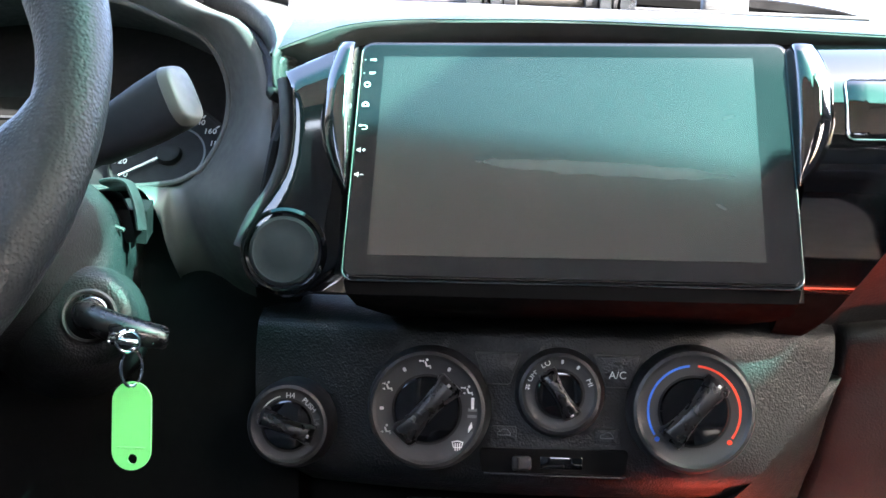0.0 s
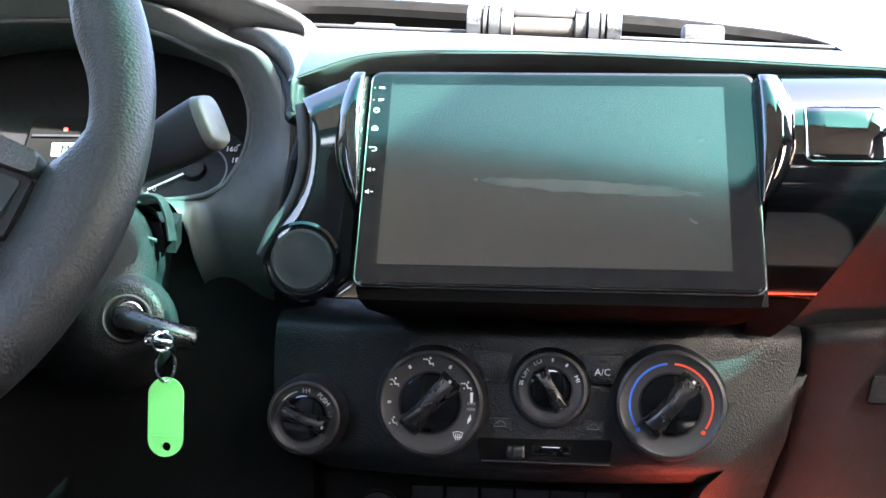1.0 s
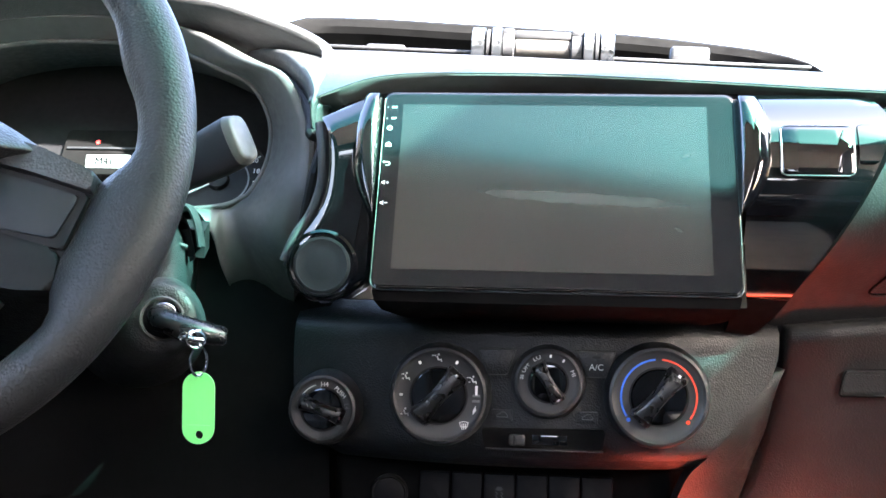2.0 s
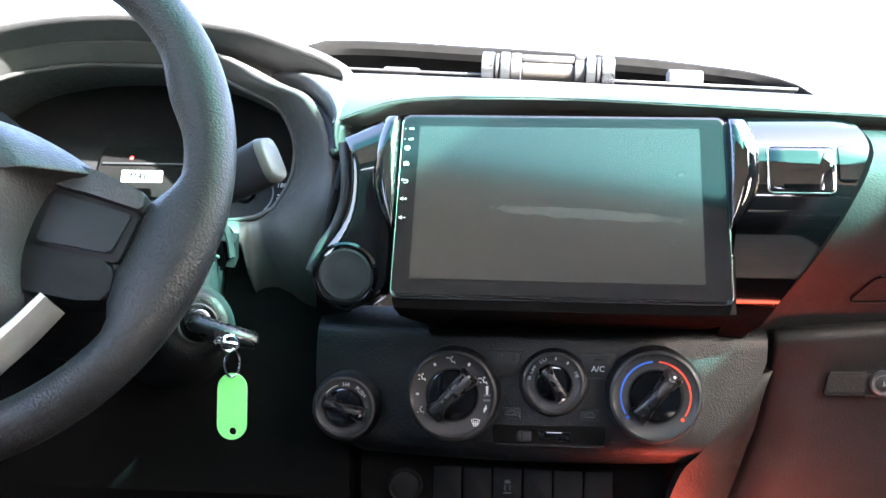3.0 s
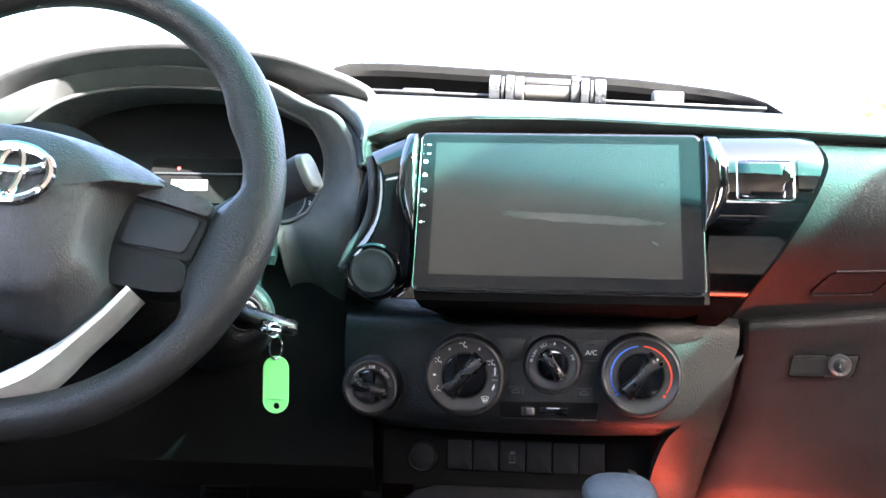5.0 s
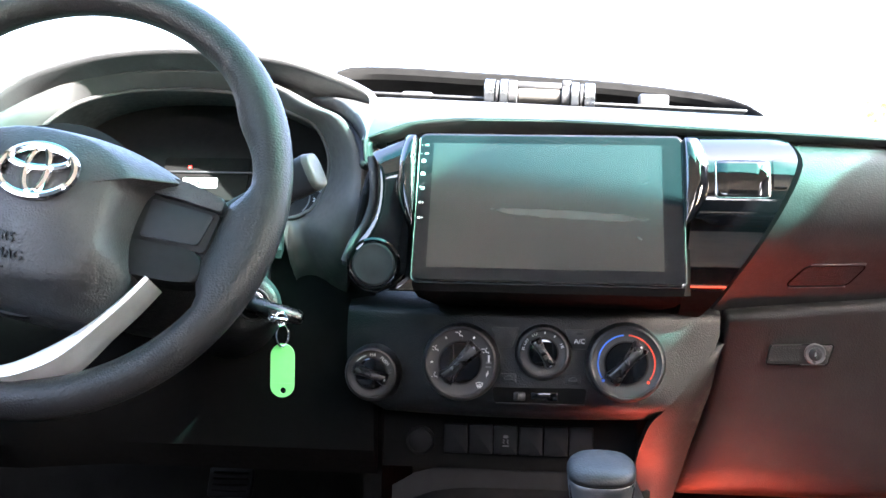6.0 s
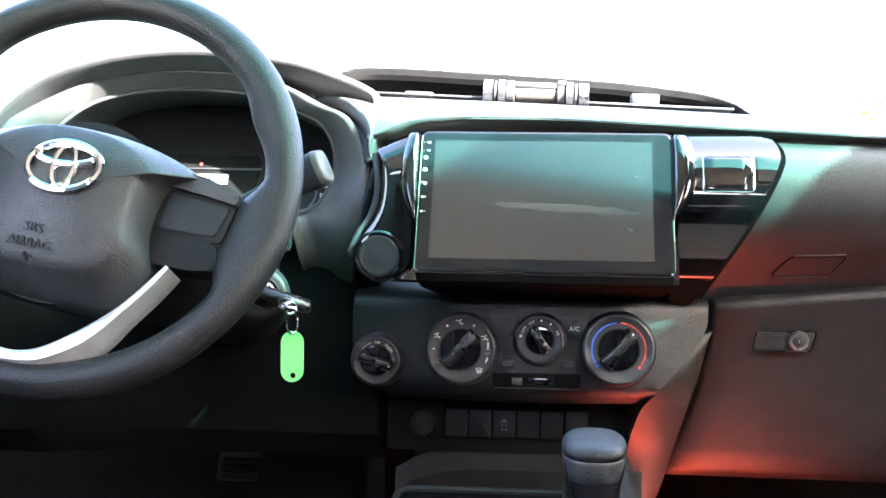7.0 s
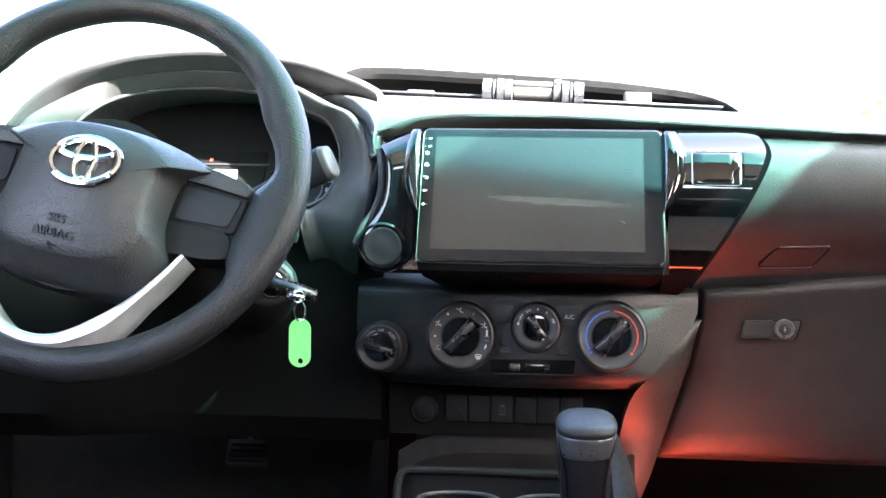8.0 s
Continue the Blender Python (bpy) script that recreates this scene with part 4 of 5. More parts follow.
def vent_sign(m, parent, s=1.0, kind=0):
    """A small printed airflow sign: seated outline of bars, with an arrow."""
    bits = [box(-0.0005, 0.0005, -0.0016, 0.0014, 0, 0.0002, 0, m @ pose(-0.0003, 0, 0, 0, 0, 20)), box(-0.0002, 0.0022, -0.0019, -0.0010, 0, 0.0002, 0, m), box(0.0016, 0.0024, -0.0034, -0.0012, 0, 0.0002, 0, m @ pose(0, 0, 0, 0, 0, 12)), lathe([(0.0008, 0), (0.0008, 0.0002)], m @ pose(0.0004, 0.0024, 0), 10)]
    if kind != 1:
        bits.append(prism([(-0.0032, 0.0016), (-0.0016, 0.0024), (-0.0016, 0.0008)], 0, 0.0002, 0, m))
        bits.append(box(-0.0046, -0.003, 0.0012, 0.002, 0, 0.0002, 0, m))
    if kind != 0:
        bits.append(prism([(-0.0036, -0.0016), (-0.0018, -0.0010), (-0.0018, -0.0024)], 0, 0.0002, 0, m))
    for b in bits:
        b.transform(m @ Matrix.Diagonal((s, s, 1, 1)) @ m.inverted())
    part("airflow_sign", merged(*bits), WHITE, parent)


def polar(m, r, a):
    return m @ pose(r * math.cos(radians(a)), r * math.sin(radians(a)), 0)


d, f = dial(0.0281, 0.678, 1.1058, 0.0368, 0.0205, 48, "airflow mode dial with white signs")
for a, kind in ((92, 0), (151, 2), (207, 1), (26, 2)):
    vent_sign(polar(f, 0.0282, a), d, 1.0, kind)
for a in (121, 62, 180):
    part("tick", prism(rrect(0.0026, 0.0019, 0.0006), 0, 0.0002, 0, polar(f, 0.0282, a) @ pose(0, 0, 0, 0, 0, a)), WHITE, d)
part("bracket", merged(prism([(-0.0008, -0.003), (0.0008, -0.003), (0.001, 0.004), (-0.001, 0.004)], 0, 0.0002, 0, polar(f, 0.0285, 8)), prism([(-0.001, -0.004), (0.0016, -0.0005), (0.001, 0.003), (-0.001, -0.001)], 0, 0.0002, 0, polar(f, 0.0285, -20))), WHITE, d)
for k, a in enumerate((1, -7)):
    part("printed_line", box(-0.0028, 0.0028, -0.0009, 0.0009, 0, 0.0002, 0, polar(f, 0.0282, a)), DIM, d)
q = polar(f, 0.0290, -48)
part("defrost_sign", merged(prism([(-0.0036, 0.0024), (-0.0026, -0.0014), (0.0026, -0.0014), (0.0036, 0.0024), (0.0031, 0.0024), (0.0022, -0.0009), (-0.0022, -0.0009), (-0.0031, 0.0024)], 0, 0.0002, 0, q), arc_band(0.0055, 0.006, 55, 125, 0, 0.0002, q @ pose(0, -0.003, 0)), *[box(dx - 0.0003, dx + 0.0003, -0.0032, 0.0014, 0, 0.0002, 0, q) for dx in (-0.0014, 0, 0.0014)]), WHITE, d)

d, f = dial(0.1096, 0.680, 1.1176, 0.0260, 0.0140, -58, "fan speed dial")
writing("writing", "LO", 0.0048, polar(f, 0.0200, 116) @ pose(0, 0, 0, 0, 0, 26), WHITE, d)
writing("writing", "HI", 0.0052, polar(f, 0.0197, 22) @ pose(0, 0, 0, 0, 0, -68), WHITE, d)
writing("writing", "OFF", 0.0046, polar(f, 0.0200, 148) @ pose(0, 0, 0, 0, 0, 58), WHITE, d)
part("fan_sign", merged(*[prism([(0, -0.0003), (0.0018, -0.0008), (0.0018, 0.0008)], 0, 0.0002, 0, polar(f, 0.0203, 169) @ pose(0, 0, 0, 0, 0, 90 * k + 40)) for k in range(4)]), WHITE, d)
for a in (86, 56):
    part("tick", prism(rrect(0.0024, 0.0015, 0.0004), 0, 0.0002, 0, polar(f, 0.0197, a) @ pose(0, 0, 0, 0, 0, a)), WHITE, d)

d, f = dial(0.1905, 0.676, 1.1098, 0.0372, 0.0205, 50, "temperature dial with blue and red arcs")
part("cold_arc", arc_band(0.0268, 0.0282, 96, 212, 0, 0.0002, f, 30), BLUE, d, "blue arc")
part("hot_arc", arc_band(0.0268, 0.0282, 86, -34, 0, 0.0002, f, 30), RED, d, "red arc")
part("cold_dot", lathe([(0.0016, 0), (0.0016, 0.0002)], polar(f, 0.0278, 218), 16), BLUE, d)
part("hot_dot", lathe([(0.0016, 0), (0.0016, 0.0002)], polar(f, 0.0278, -40), 16), RED, d)

d, f = dial(-0.0636, 0.6985, 1.0902, 0.0268, 0.0158, -20, "four-wheel-drive selector dial")
writing("writing", "H4", 0.0050, polar(f, 0.0190, 86), WHITE, d)
writing("writing", "PUSH", 0.0046, polar(f, 0.0190, 44) @ pose(0, 0, 0, 0, 0, -44), WHITE, d)
writing("writing", "H2", 0.0046, polar(f, 0.0190, 166) @ pose(0, 0, 0, 0, 0, 80), DIM, d)
writing("writing", "L4", 0.0046, polar(f, 0.0190, 8) @ pose(0, 0, 0, 0, 0, -82), DIM, d)
part("white_arc", arc_band(0.0186, 0.0194, 106, 146, 0, 0.0002, f), WHITE, d)

for x, words in ((0.0708, ""), (0.1452, "A/C")):
    m = facing(x, 0.687, 1.1313, 2)
    o = rounded([(-0.0138, 0.0092), (-0.0072, -0.0092), (0.0072, -0.0092), (0.0138, 0.0092)], 0.0012)
    b = part("button", prism(o, -0.01, 0.0022, 0.0007, m), PANEL, stack, "tapered push button" if words else "tapered blank button")
    part("button_gap", prism([(u * 1.09, v * 1.1) for u, v in o], -0.012, 0.0003, 0, m), MATTE, stack)
    # paler bead stands in for the highlight on the button's bevel
    part("button_edge", tube([m @ Vector((u * 1.05, v * 1.06, 0.0006)) for u, v in o], 0.00045, True, 6), SATIN, b, "thin light edge")
    if words:
        writing("writing", words, 0.0066, m @ pose(0, -0.0022, 0.0023), WHITE, b)
        part("indicator", box(-0.003, 0.003, 0.0045, 0.0062, 0.002, 0.0025, 0, m), MATTE, b)
for x in (0.0755, 0.1395):
    m = facing(x, 0.6905, 1.0908, 2)
    b = part("recess_plate", prism(rrect(0.0155, 0.0088, 0.001), -0.01, 0.0012, 0.0004, m), PANEL, stack)
    part("car_sign", merged(box(-0.0042, 0.0042, -0.0016, -0.001, 0.001, 0.0014, 0, m), tube([m @ Vector(p) for p in ((-0.0042, -0.001, 0.0013), (-0.0036, 0.0008, 0.0013), (-0.0018, 0.001, 0.0013), (-0.0008, 0.0024, 0.0013), (0.0018, 0.0024, 0.0013), (0.0036, 0.0004, 0.0013), (0.0042, -0.001, 0.0013))], 0.00025, segs=6)), DIM, b)
m = facing(0.1065, 0.6875, 1.0738, 3)
# raised near-black plate; its colour stands in for the slot's shade
part("slider_slot", prism(rounded([(-0.0465, 0.0076), (-0.0445, -0.0074), (0.0445, -0.0066), (0.0465, 0.0085)], 0.003), -0.012, 0.0008, 0.0003, m), DEEP, stack, "dark slider slot")
part("slot_lip", box(-0.043, 0.045, -0.0086, -0.0074, -0.004, 0.0030, 0.0005, m), PANEL, stack)
part("slot_back", box(-0.008, 0.018, -0.004, 0.0035, 0.0004, 0.0011, 0.0003, m), GLOSS, stack)
part("slider_knob", box(-0.026, -0.013, -0.0052, 0.0045, 0.0, 0.009, 0.0025, m, 3), KNOB, stack, "gloss grey slider knob")
part("slider_rib", box(-0.0225, -0.0205, -0.004, 0.0035, 0.008, 0.0095, 0.0004, m), MATTE, stack)

# switch row under the climate panel
row = thing("switch_panel", (0.08, 0.77, 0.99), "dark row of blank switches under the climate panel", "switch panel")
part("plate", slab([[(x, 0.770, z) for x in np.linspace(-0.06, 0.21, 6)] for z in (0.985, 1.0, 1.03, 1.06)], (0, 0.02, 0)), DEEP, row)
for i in range(6):
    m = facing(0.0185 + 0.0266 * i, 0.768, 1.0172, 0)
    s = part("switch_blank" if i != 2 else "traction_switch", prism(rrect(0.0250, 0.031, 0.0015), -0.002, 0.004, 0.0012, m), MATTE, row)
    if i == 2:
        part("switch_sign", merged(box(-0.0022, 0.0022, 0.002, 0.0052, 0.004, 0.0043, 0, m), box(-0.0032, 0.0032, 0.0028, 0.0036, 0.004, 0.0044, 0, m), tube([m @ Vector(p) for p in ((-0.003, 0.0008, 0.0042), (-0.0012, -0.0006, 0.0042), (-0.003, -0.002, 0.0042), (-0.0014, -0.004, 0.0042))], 0.0005, segs=6), tube([m @ Vector(p) for p in ((0.0014, 0.0008, 0.0042), (0.003, -0.0006, 0.0042), (0.0014, -0.002, 0.0042), (0.003, -0.004, 0.0042))], 0.0005, segs=6), box(-0.0035, 0.0035, -0.0068, -0.0056, 0.004, 0.0043, 0, m)), DIM, s)
m = facing(-0.0195, 0.768, 1.0135, 0)
part("socket_cap", lathe([(0.0155, -0.002), (0.0155, 0.003), (0.0140, 0.0045), (0.0125, 0.0035), (0.011, 0.0045), (0.001, 0.005)], m, 36), MATTE, row, "round socket cap")

# ---- centre console and gear lever ----
console = thing("centre_console", (0.08, 0.5, 0.66), "black plastic centre console with cup holders", "console")
part("body", slab([[(x, y, z - 0.02 * abs((x - 0.09) / 0.13) ** 4) for x in np.linspace(-0.05, 0.225, 13)] for y, z in ((-0.40, 0.905), (0.30, 0.905), (0.60, 0.918), (0.70, 0.93), (0.74, 0.945), (0.77, 0.965), (0.775, 0.99))], (0, 0, -0.26)), MATTE, console)
part("tray_lip", tube(spline([(-0.032, 0.62, 0.935), (-0.028, 0.63, 0.964), (0.0, 0.632, 0.9675), (0.07, 0.632, 0.968), (0.135, 0.630, 0.968)], 5), 0.0045, segs=10), MATTE, console)
part("tray_front", slab([[(-0.028, 0.634, z), (0.14, 0.634, z)] for z in (0.90, 0.965)], (0, 0.006, 0)), MATTE, console)
for x in (0.037, 0.132):
    part("cup_ring", tube([(x + 0.040 * math.cos(a), 0.560 + 0.036 * math.sin(a), 0.953) for a in np.linspace(0, 2 * math.pi, 41)[:-1]], 0.0022, True, 8), SATIN, console, "grey cup holder rim")
    part("cup_wall", lathe([(0.0385, -0.045), (0.0385, 0.0), (0.0365, 0.0), (0.036, -0.045)], pose(x, 0.560, 0.952) @ Matrix.Diagonal((1, 0.9, 1, 1)), 40), DEEP, console, "dark cup holder well")
part("lever_wall", slab([[(0.182 + 0.040 * s, y, 0.902 + (0.118 - 0.30 * max(0.0, 0.58 - y)) * math.cos(0.5 * math.pi * min(1.0, s)) ** 0.6) for s in (0, 0.15, 0.3, 0.45, 0.6, 0.75, 0.88, 0.96, 1.0)] for y in np.linspace(0.40, 0.70, 7)], (-0.006, 0, -0.03)), MATTE, console, "raised side wall of the console")
lever = thing("gear_lever", (0.155, 0.44, 0.90), "black leather-topped automatic gear lever", "gear lever")
G = pose(0.1555, 0.432, 0.985, 12, 0, 0)


def lever_ring(z, w, d, e=2.6):
    out = []
    for j in range(28):
        a = 2 * math.pi * j / 28
        c, s = math.cos(a), math.sin(a)
        out.append(G @ Vector((w * math.copysign(abs(c) ** (2 / e), c), d * math.copysign(abs(s) ** (2 / e), s), z)))
    return out


part("cap", grid([lever_ring(z, w, w * 1.15) for z, w in ((0.0650, 0.0250), (0.0660, 0.0261), (0.0685, 0.0262), (0.0710, 0.0250), (0.0735, 0.0222), (0.0752, 0.0165), (0.0760, 0.009), (0.0762, 0.002))], loop=True, caps=True), GRIP, lever, "leather top of the knob", 60)
part("knob", grid([lever_ring(z, w, w * 1.12) for z, w in ((0.0440, 0.0222), (0.0448, 0.0234), (0.052, 0.0246), (0.059, 0.0253), (0.0632, 0.0256), (0.0640, 0.0250))], loop=True, caps=True), BODYGREY, lever, "satin grey collar of the knob", 60)
part("stem", grid([lever_ring(z, w, w * 1.08) for z, w in ((-0.085, 0.0200), (-0.05, 0.0198), (0.0, 0.0207), (0.03, 0.0220), (0.0445, 0.0231))], loop=True, caps=True), MATTE, lever, "smooth black stem", 60)
part("knob_seam", grid([lever_ring(z, w, w * 1.13) for z, w in ((0.0636, 0.0248), (0.0640, 0.0254), (0.0652, 0.0254), (0.0656, 0.0248))], loop=True, caps=True), DEEP, lever, "dark seam ring", 60)
for k in (-1, 1):
    part("side_rib", tube([G @ Vector((k * u, -v, z)) for u, v, z in ((0.0232, 0.0135, 0.060), (0.0222, 0.0150, 0.050), (0.0195, 0.0185, 0.040), (0.0170, 0.0195, 0.026), (0.0160, 0.0195, 0.010))], 0.0011, segs=8), MATTE, lever)
for u, z in ((-0.006, 0.0555), (0.0045, 0.0545), (-0.005, 0.0515), (0.003, 0.0500)):
    part("release_mark", box(u - 0.0009, u + 0.0009, -0.0279, -0.0269, z - 0.0006, z + 0.0006, 0.0002, G), MATTE, lever)

# ---- driver side below ----
knee = thing("knee_panel", (-0.4, 0.78, 0.85), "black panel under the steering column, darkened for footwell shade", "panel")
# footwell shade put into the near-black colour and the swollen left end
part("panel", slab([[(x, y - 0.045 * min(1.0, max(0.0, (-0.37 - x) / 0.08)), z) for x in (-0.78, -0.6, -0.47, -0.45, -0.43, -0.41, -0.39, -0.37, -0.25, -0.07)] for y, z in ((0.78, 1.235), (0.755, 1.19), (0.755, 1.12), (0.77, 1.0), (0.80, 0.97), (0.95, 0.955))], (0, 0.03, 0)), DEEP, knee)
# dark sheet added over the side wall to hold the footwell's shade
part("kick_shade_panel", slab([[(-0.685, y, z) for y in (0.45, 0.8, 1.12)] for z in (0.67, 0.85, 1.0)], (-0.01, 0, 0)), DEEP, knee)
# blackened so the stack's side stays lost in shade
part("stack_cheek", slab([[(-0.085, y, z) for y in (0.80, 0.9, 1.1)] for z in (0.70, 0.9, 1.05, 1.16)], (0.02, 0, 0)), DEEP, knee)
pedal = thing("brake_pedal", (-0.288, 1.0, 0.7), "dark ribbed foot pedal in the footwell", "pedal")
m = facing(-0.288, 1.0, 0.913, 25)
part("pad", prism(rrect(0.058, 0.040, 0.005), 0, 0.008, 0.002, m), MATTE, pedal, "worn rubber pad")
for k in range(4):
    part("rib", box(-0.023, 0.023, -0.0012, 0.0012, 0.008, 0.0095, 0.0004, m @ pose(0, -0.012 + 0.008 * k, 0)), DEEP, pedal)
part("arm", tube([(-0.288, 1.012, 0.913), (-0.288, 1.06, 0.973), (-0.288, 1.12, 1.053)], 0.007), MATTE, pedal)

# ---- steering column, key and stalk ----
column = thing("steering_column", (-0.27, 0.66, 1.15), "grained black steering column cover", "steering column")


def col_ring(y, cx, cz, w, h, e=3.0):
    out = []
    for j in range(36):
        a = 2 * math.pi * j / 36
        c, s = math.cos(a), math.sin(a)
        out.append((cx + w * math.copysign(abs(c) ** (2 / e), c), y, cz + h * math.copysign(abs(s) ** (2 / e), s)))
    return out


part("cover", grid([col_ring(*q) for q in ((0.525, -0.280, 1.232, 0.034, 0.018), (0.532, -0.280, 1.229, 0.047, 0.028), (0.575, -0.276, 1.215, 0.066, 0.042), (0.62, -0.271, 1.202, 0.082, 0.054), (0.66, -0.266, 1.192, 0.095, 0.062), (0.675, -0.265, 1.189, 0.0965, 0.065), (0.69, -0.265, 1.187, 0.094, 0.066), (0.71, -0.266, 1.184, 0.087, 0.066), (0.80, -0.268, 1.184, 0.080, 0.066))], loop=True, caps=True), PANEL, column, "grained cover", 60)
IG = facing(-0.1695, 0.627, 1.1605, 8) @ pose(0, 0, 0, 0, 14, 0)
rows = []
for d, w, grow in ((-0.10, 0.028, 0.050), (-0.06, 0.0285, 0.036), (-0.03, 0.0280, 0.022), (-0.014, 0.0272, 0.011), (-0.006, 0.0250, 0.004), (-0.0035, 0.0228, 0.001), (-0.003, 0.0185, 0.0)):
    rows.append([IG @ Vector((w * math.cos(a) - grow * (0.5 - 0.5 * math.cos(a)), w * math.sin(a) + 0.4 * grow * math.sin(a), d)) for a in np.linspace(0, 2 * math.pi, 41)[:-1]])
part("key_boss", grid(rows, loop=True, caps=True), PANEL, column, "boss round the ignition lock", 60)
part("lock_ring", lathe([(0.0165, -0.02), (0.0165, 0.002), (0.0152, 0.0032), (0.0138, 0.0025), (0.0135, -0.002)], IG, 40), SATIN, column, "grey ignition ring")
part("lock_barrel", lathe([(0.0134, -0.01), (0.0134, -0.0005), (0.0098, 0.0), (0.0098, 0.002), (0.009, 0.003), (0.001, 0.003)], IG, 40), MATTE, column)
part("barrel_face", lathe([(0.0095, 0.001), (0.0095, 0.0034), (0.0088, 0.0040), (0.001, 0.0040)], IG @ pose(0.0015, 0.002, 0), 36), STEEL, column, "brushed steel barrel face")
for k, w in enumerate(("PUSH", "ACC", "ON")):
    a = (118, 100, 62)[k]
    writing("writing", w, 0.0045, polar(IG, (0.0215, 0.0115, 0.0115)[k], a) @ pose(0, 0, 0.0012 if k else -0.0005, 0, 0, a - 90), MATTE if not k else DIM, column)
pocket = spline([(-0.1835, 0.672, 1.2435), (-0.1777, 0.672, 1.2448), (-0.1712, 0.672, 1.2445), (-0.1661, 0.672, 1.2419), (-0.162, 0.672, 1.2337), (-0.1591, 0.672, 1.2232), (-0.1577, 0.672, 1.2135)], 4)
outs = []
for i, p in enumerate(pocket):
    t = (pocket[min(i + 1, len(pocket) - 1)] - pocket[max(i - 1, 0)]).normalized()
    outs.append(Vector((-t.z, 0, t.x)) if t.x * 1 > 0 or t.z < 0 else Vector((t.z, 0, -t.x)))
part("pocket_rim", grid([[p + n * w + Vector((0, dy, 0)) for p, n in zip(pocket, outs)] for w, dy in ((0.0022, 0.012), (0.0021, 0.006), (0.0017, 0.002), (0.0008, -0.0005), (-0.0008, 0.0), (-0.0016, 0.003), (-0.0020, 0.008), (-0.003, 0.018))]), DIAL, dashboard, "grey scoop of the opening for the column", 60)
part("pocket", grid([[p + Vector((-0.006, 0.012, -0.006)) for p in pocket], [p + Vector((-0.012, 0.03, -0.010)) for p in pocket], [p + Vector((-0.022, 0.05, -0.012)) for p in pocket]]), DIAL, dashboard)
part("pocket_back", slab([[(-0.192, 0.695, z0), (-0.175, 0.692, z0 + 0.001), (-0.158, 0.690, z0)] for z0 in (1.205, 1.215, 1.226)], (0, 0.012, 0.008)), MATTE, dashboard, "dark inner wall of the opening")
part("pocket_sill", tube([(-0.1766, 0.672, 1.2169), (-0.1716, 0.672, 1.2151), (-0.1661, 0.672, 1.2133)], 0.0014, segs=8), SATIN, dashboard)

key = thing("ignition_key", (-0.165, 0.62, 1.15), "black-headed key in the ignition lock", "key")
kp = spline([(-0.1746, 0.634, 1.1651), (-0.1657, 0.620, 1.1606), (-0.149, 0.616, 1.1552), (-0.1342, 0.619, 1.1518), (-0.1219, 0.626, 1.1488)], 6)
part("key_head", tube(kp, lambda s: 0.0080 + 0.0022 * math.sin(math.pi * min(1, s * 1.05)) - (0.0015 if s > 0.99 else 0), segs=16, flat=0.82), HEAD, key, "black plastic key head", 50)
part("key_shoulder", tube(spline([(-0.1655, 0.616, 1.1558), (-0.158, 0.612, 1.1528), (-0.1500, 0.6165, 1.1490), (-0.1460, 0.6165, 1.1475)], 4), lambda s: 0.0030 + 0.0012 * s, segs=12), HEAD, key, "black tab of the key")
part("key_clip", tube(spline([(-0.1445, 0.6010, 1.1488), (-0.1380, 0.5985, 1.1484), (-0.1305, 0.6010, 1.1476)], 4), lambda s: 0.0026 - 0.0008 * s, segs=12), CHROME, key, "polished clip")
part("eyelet", tube([(-0.1432 + 0.0042 * math.cos(a), 0.601, 1.1492 + 0.003 * math.sin(a)) for a in np.linspace(0, 2 * math.pi, 17)[:-1]], 0.0012, True, 8), CHROME, key, "chrome eyelet")
ring = thing("key_ring", (-0.142, 0.606, 1.135), "thin chrome key rings linking key and tag", "key ring")
part("small_ring", tube([(-0.1355 + 0.0061 * math.cos(a), 0.600 + 0.0025 * math.cos(a), 1.1484 + 0.0061 * math.sin(a)) for a in np.linspace(0, 2 * math.pi, 25)[:-1]], 0.0010, True, 8), CHROME, ring)
part("long_ring", tube([(-0.1347 + 0.0049 * math.cos(a), 0.604 + 0.010 * math.cos(a) * 0.4, 1.1331 + 0.0106 * math.sin(a)) for a in np.linspace(0, 2 * math.pi, 29)[:-1]], 0.0010, True, 8), CHROME, ring)
tag = thing("key_tag", (-0.139, 0.612, 1.075), "bright green plastic key tag hanging from the key", "key tag")
TG = facing(-0.1345, 0.6075, 1.0999) @ pose(0, 0, 0, 0, 0, 0.6) @ Matrix.Diagonal((0.981, 0.981, 1, 1))
o = rrect(0.0232, 0.0515, 0.0114, 8)
bm = bmesh.new()
holes = [[(rr * math.cos(2 * math.pi * j / 16) + hx_, rr * math.sin(2 * math.pi * j / 16) + hy_) for j in range(16)] for rr, hx_, hy_ in ((0.0015, 0.0002, 0.0232), (0.0030, 0.0008, -0.0192))]
edges = []
for loop_pts in [o, *holes]:
    vs = [bm.verts.new((*p, 0)) for p in loop_pts]
    edges += [bm.edges.new((vs[j], vs[(j + 1) % len(vs)])) for j in range(len(vs))]
bmesh.ops.triangle_fill(bm, edges=edges, use_beauty=True)
ext = bmesh.ops.extrude_face_region(bm, geom=bm.faces[:])
bmesh.ops.translate(bm, verts=[g for g in ext["geom"] if isinstance(g, bmesh.types.BMVert)], vec=(0, 0, 0.0022))
bm.transform(TG)
part("plate", bm, TAG, tag)
part("tag_lip", box(-0.0085, 0.0085, -0.0004, 0.0004, 0.0021, 0.0027, 0.0002, TG @ pose(0, -0.0125, 0)), TAG, tag)

stalk = thing("indicator_stalk", (-0.19, 0.62, 1.25), "black indicator stalk with a pale worn end", "stalk")
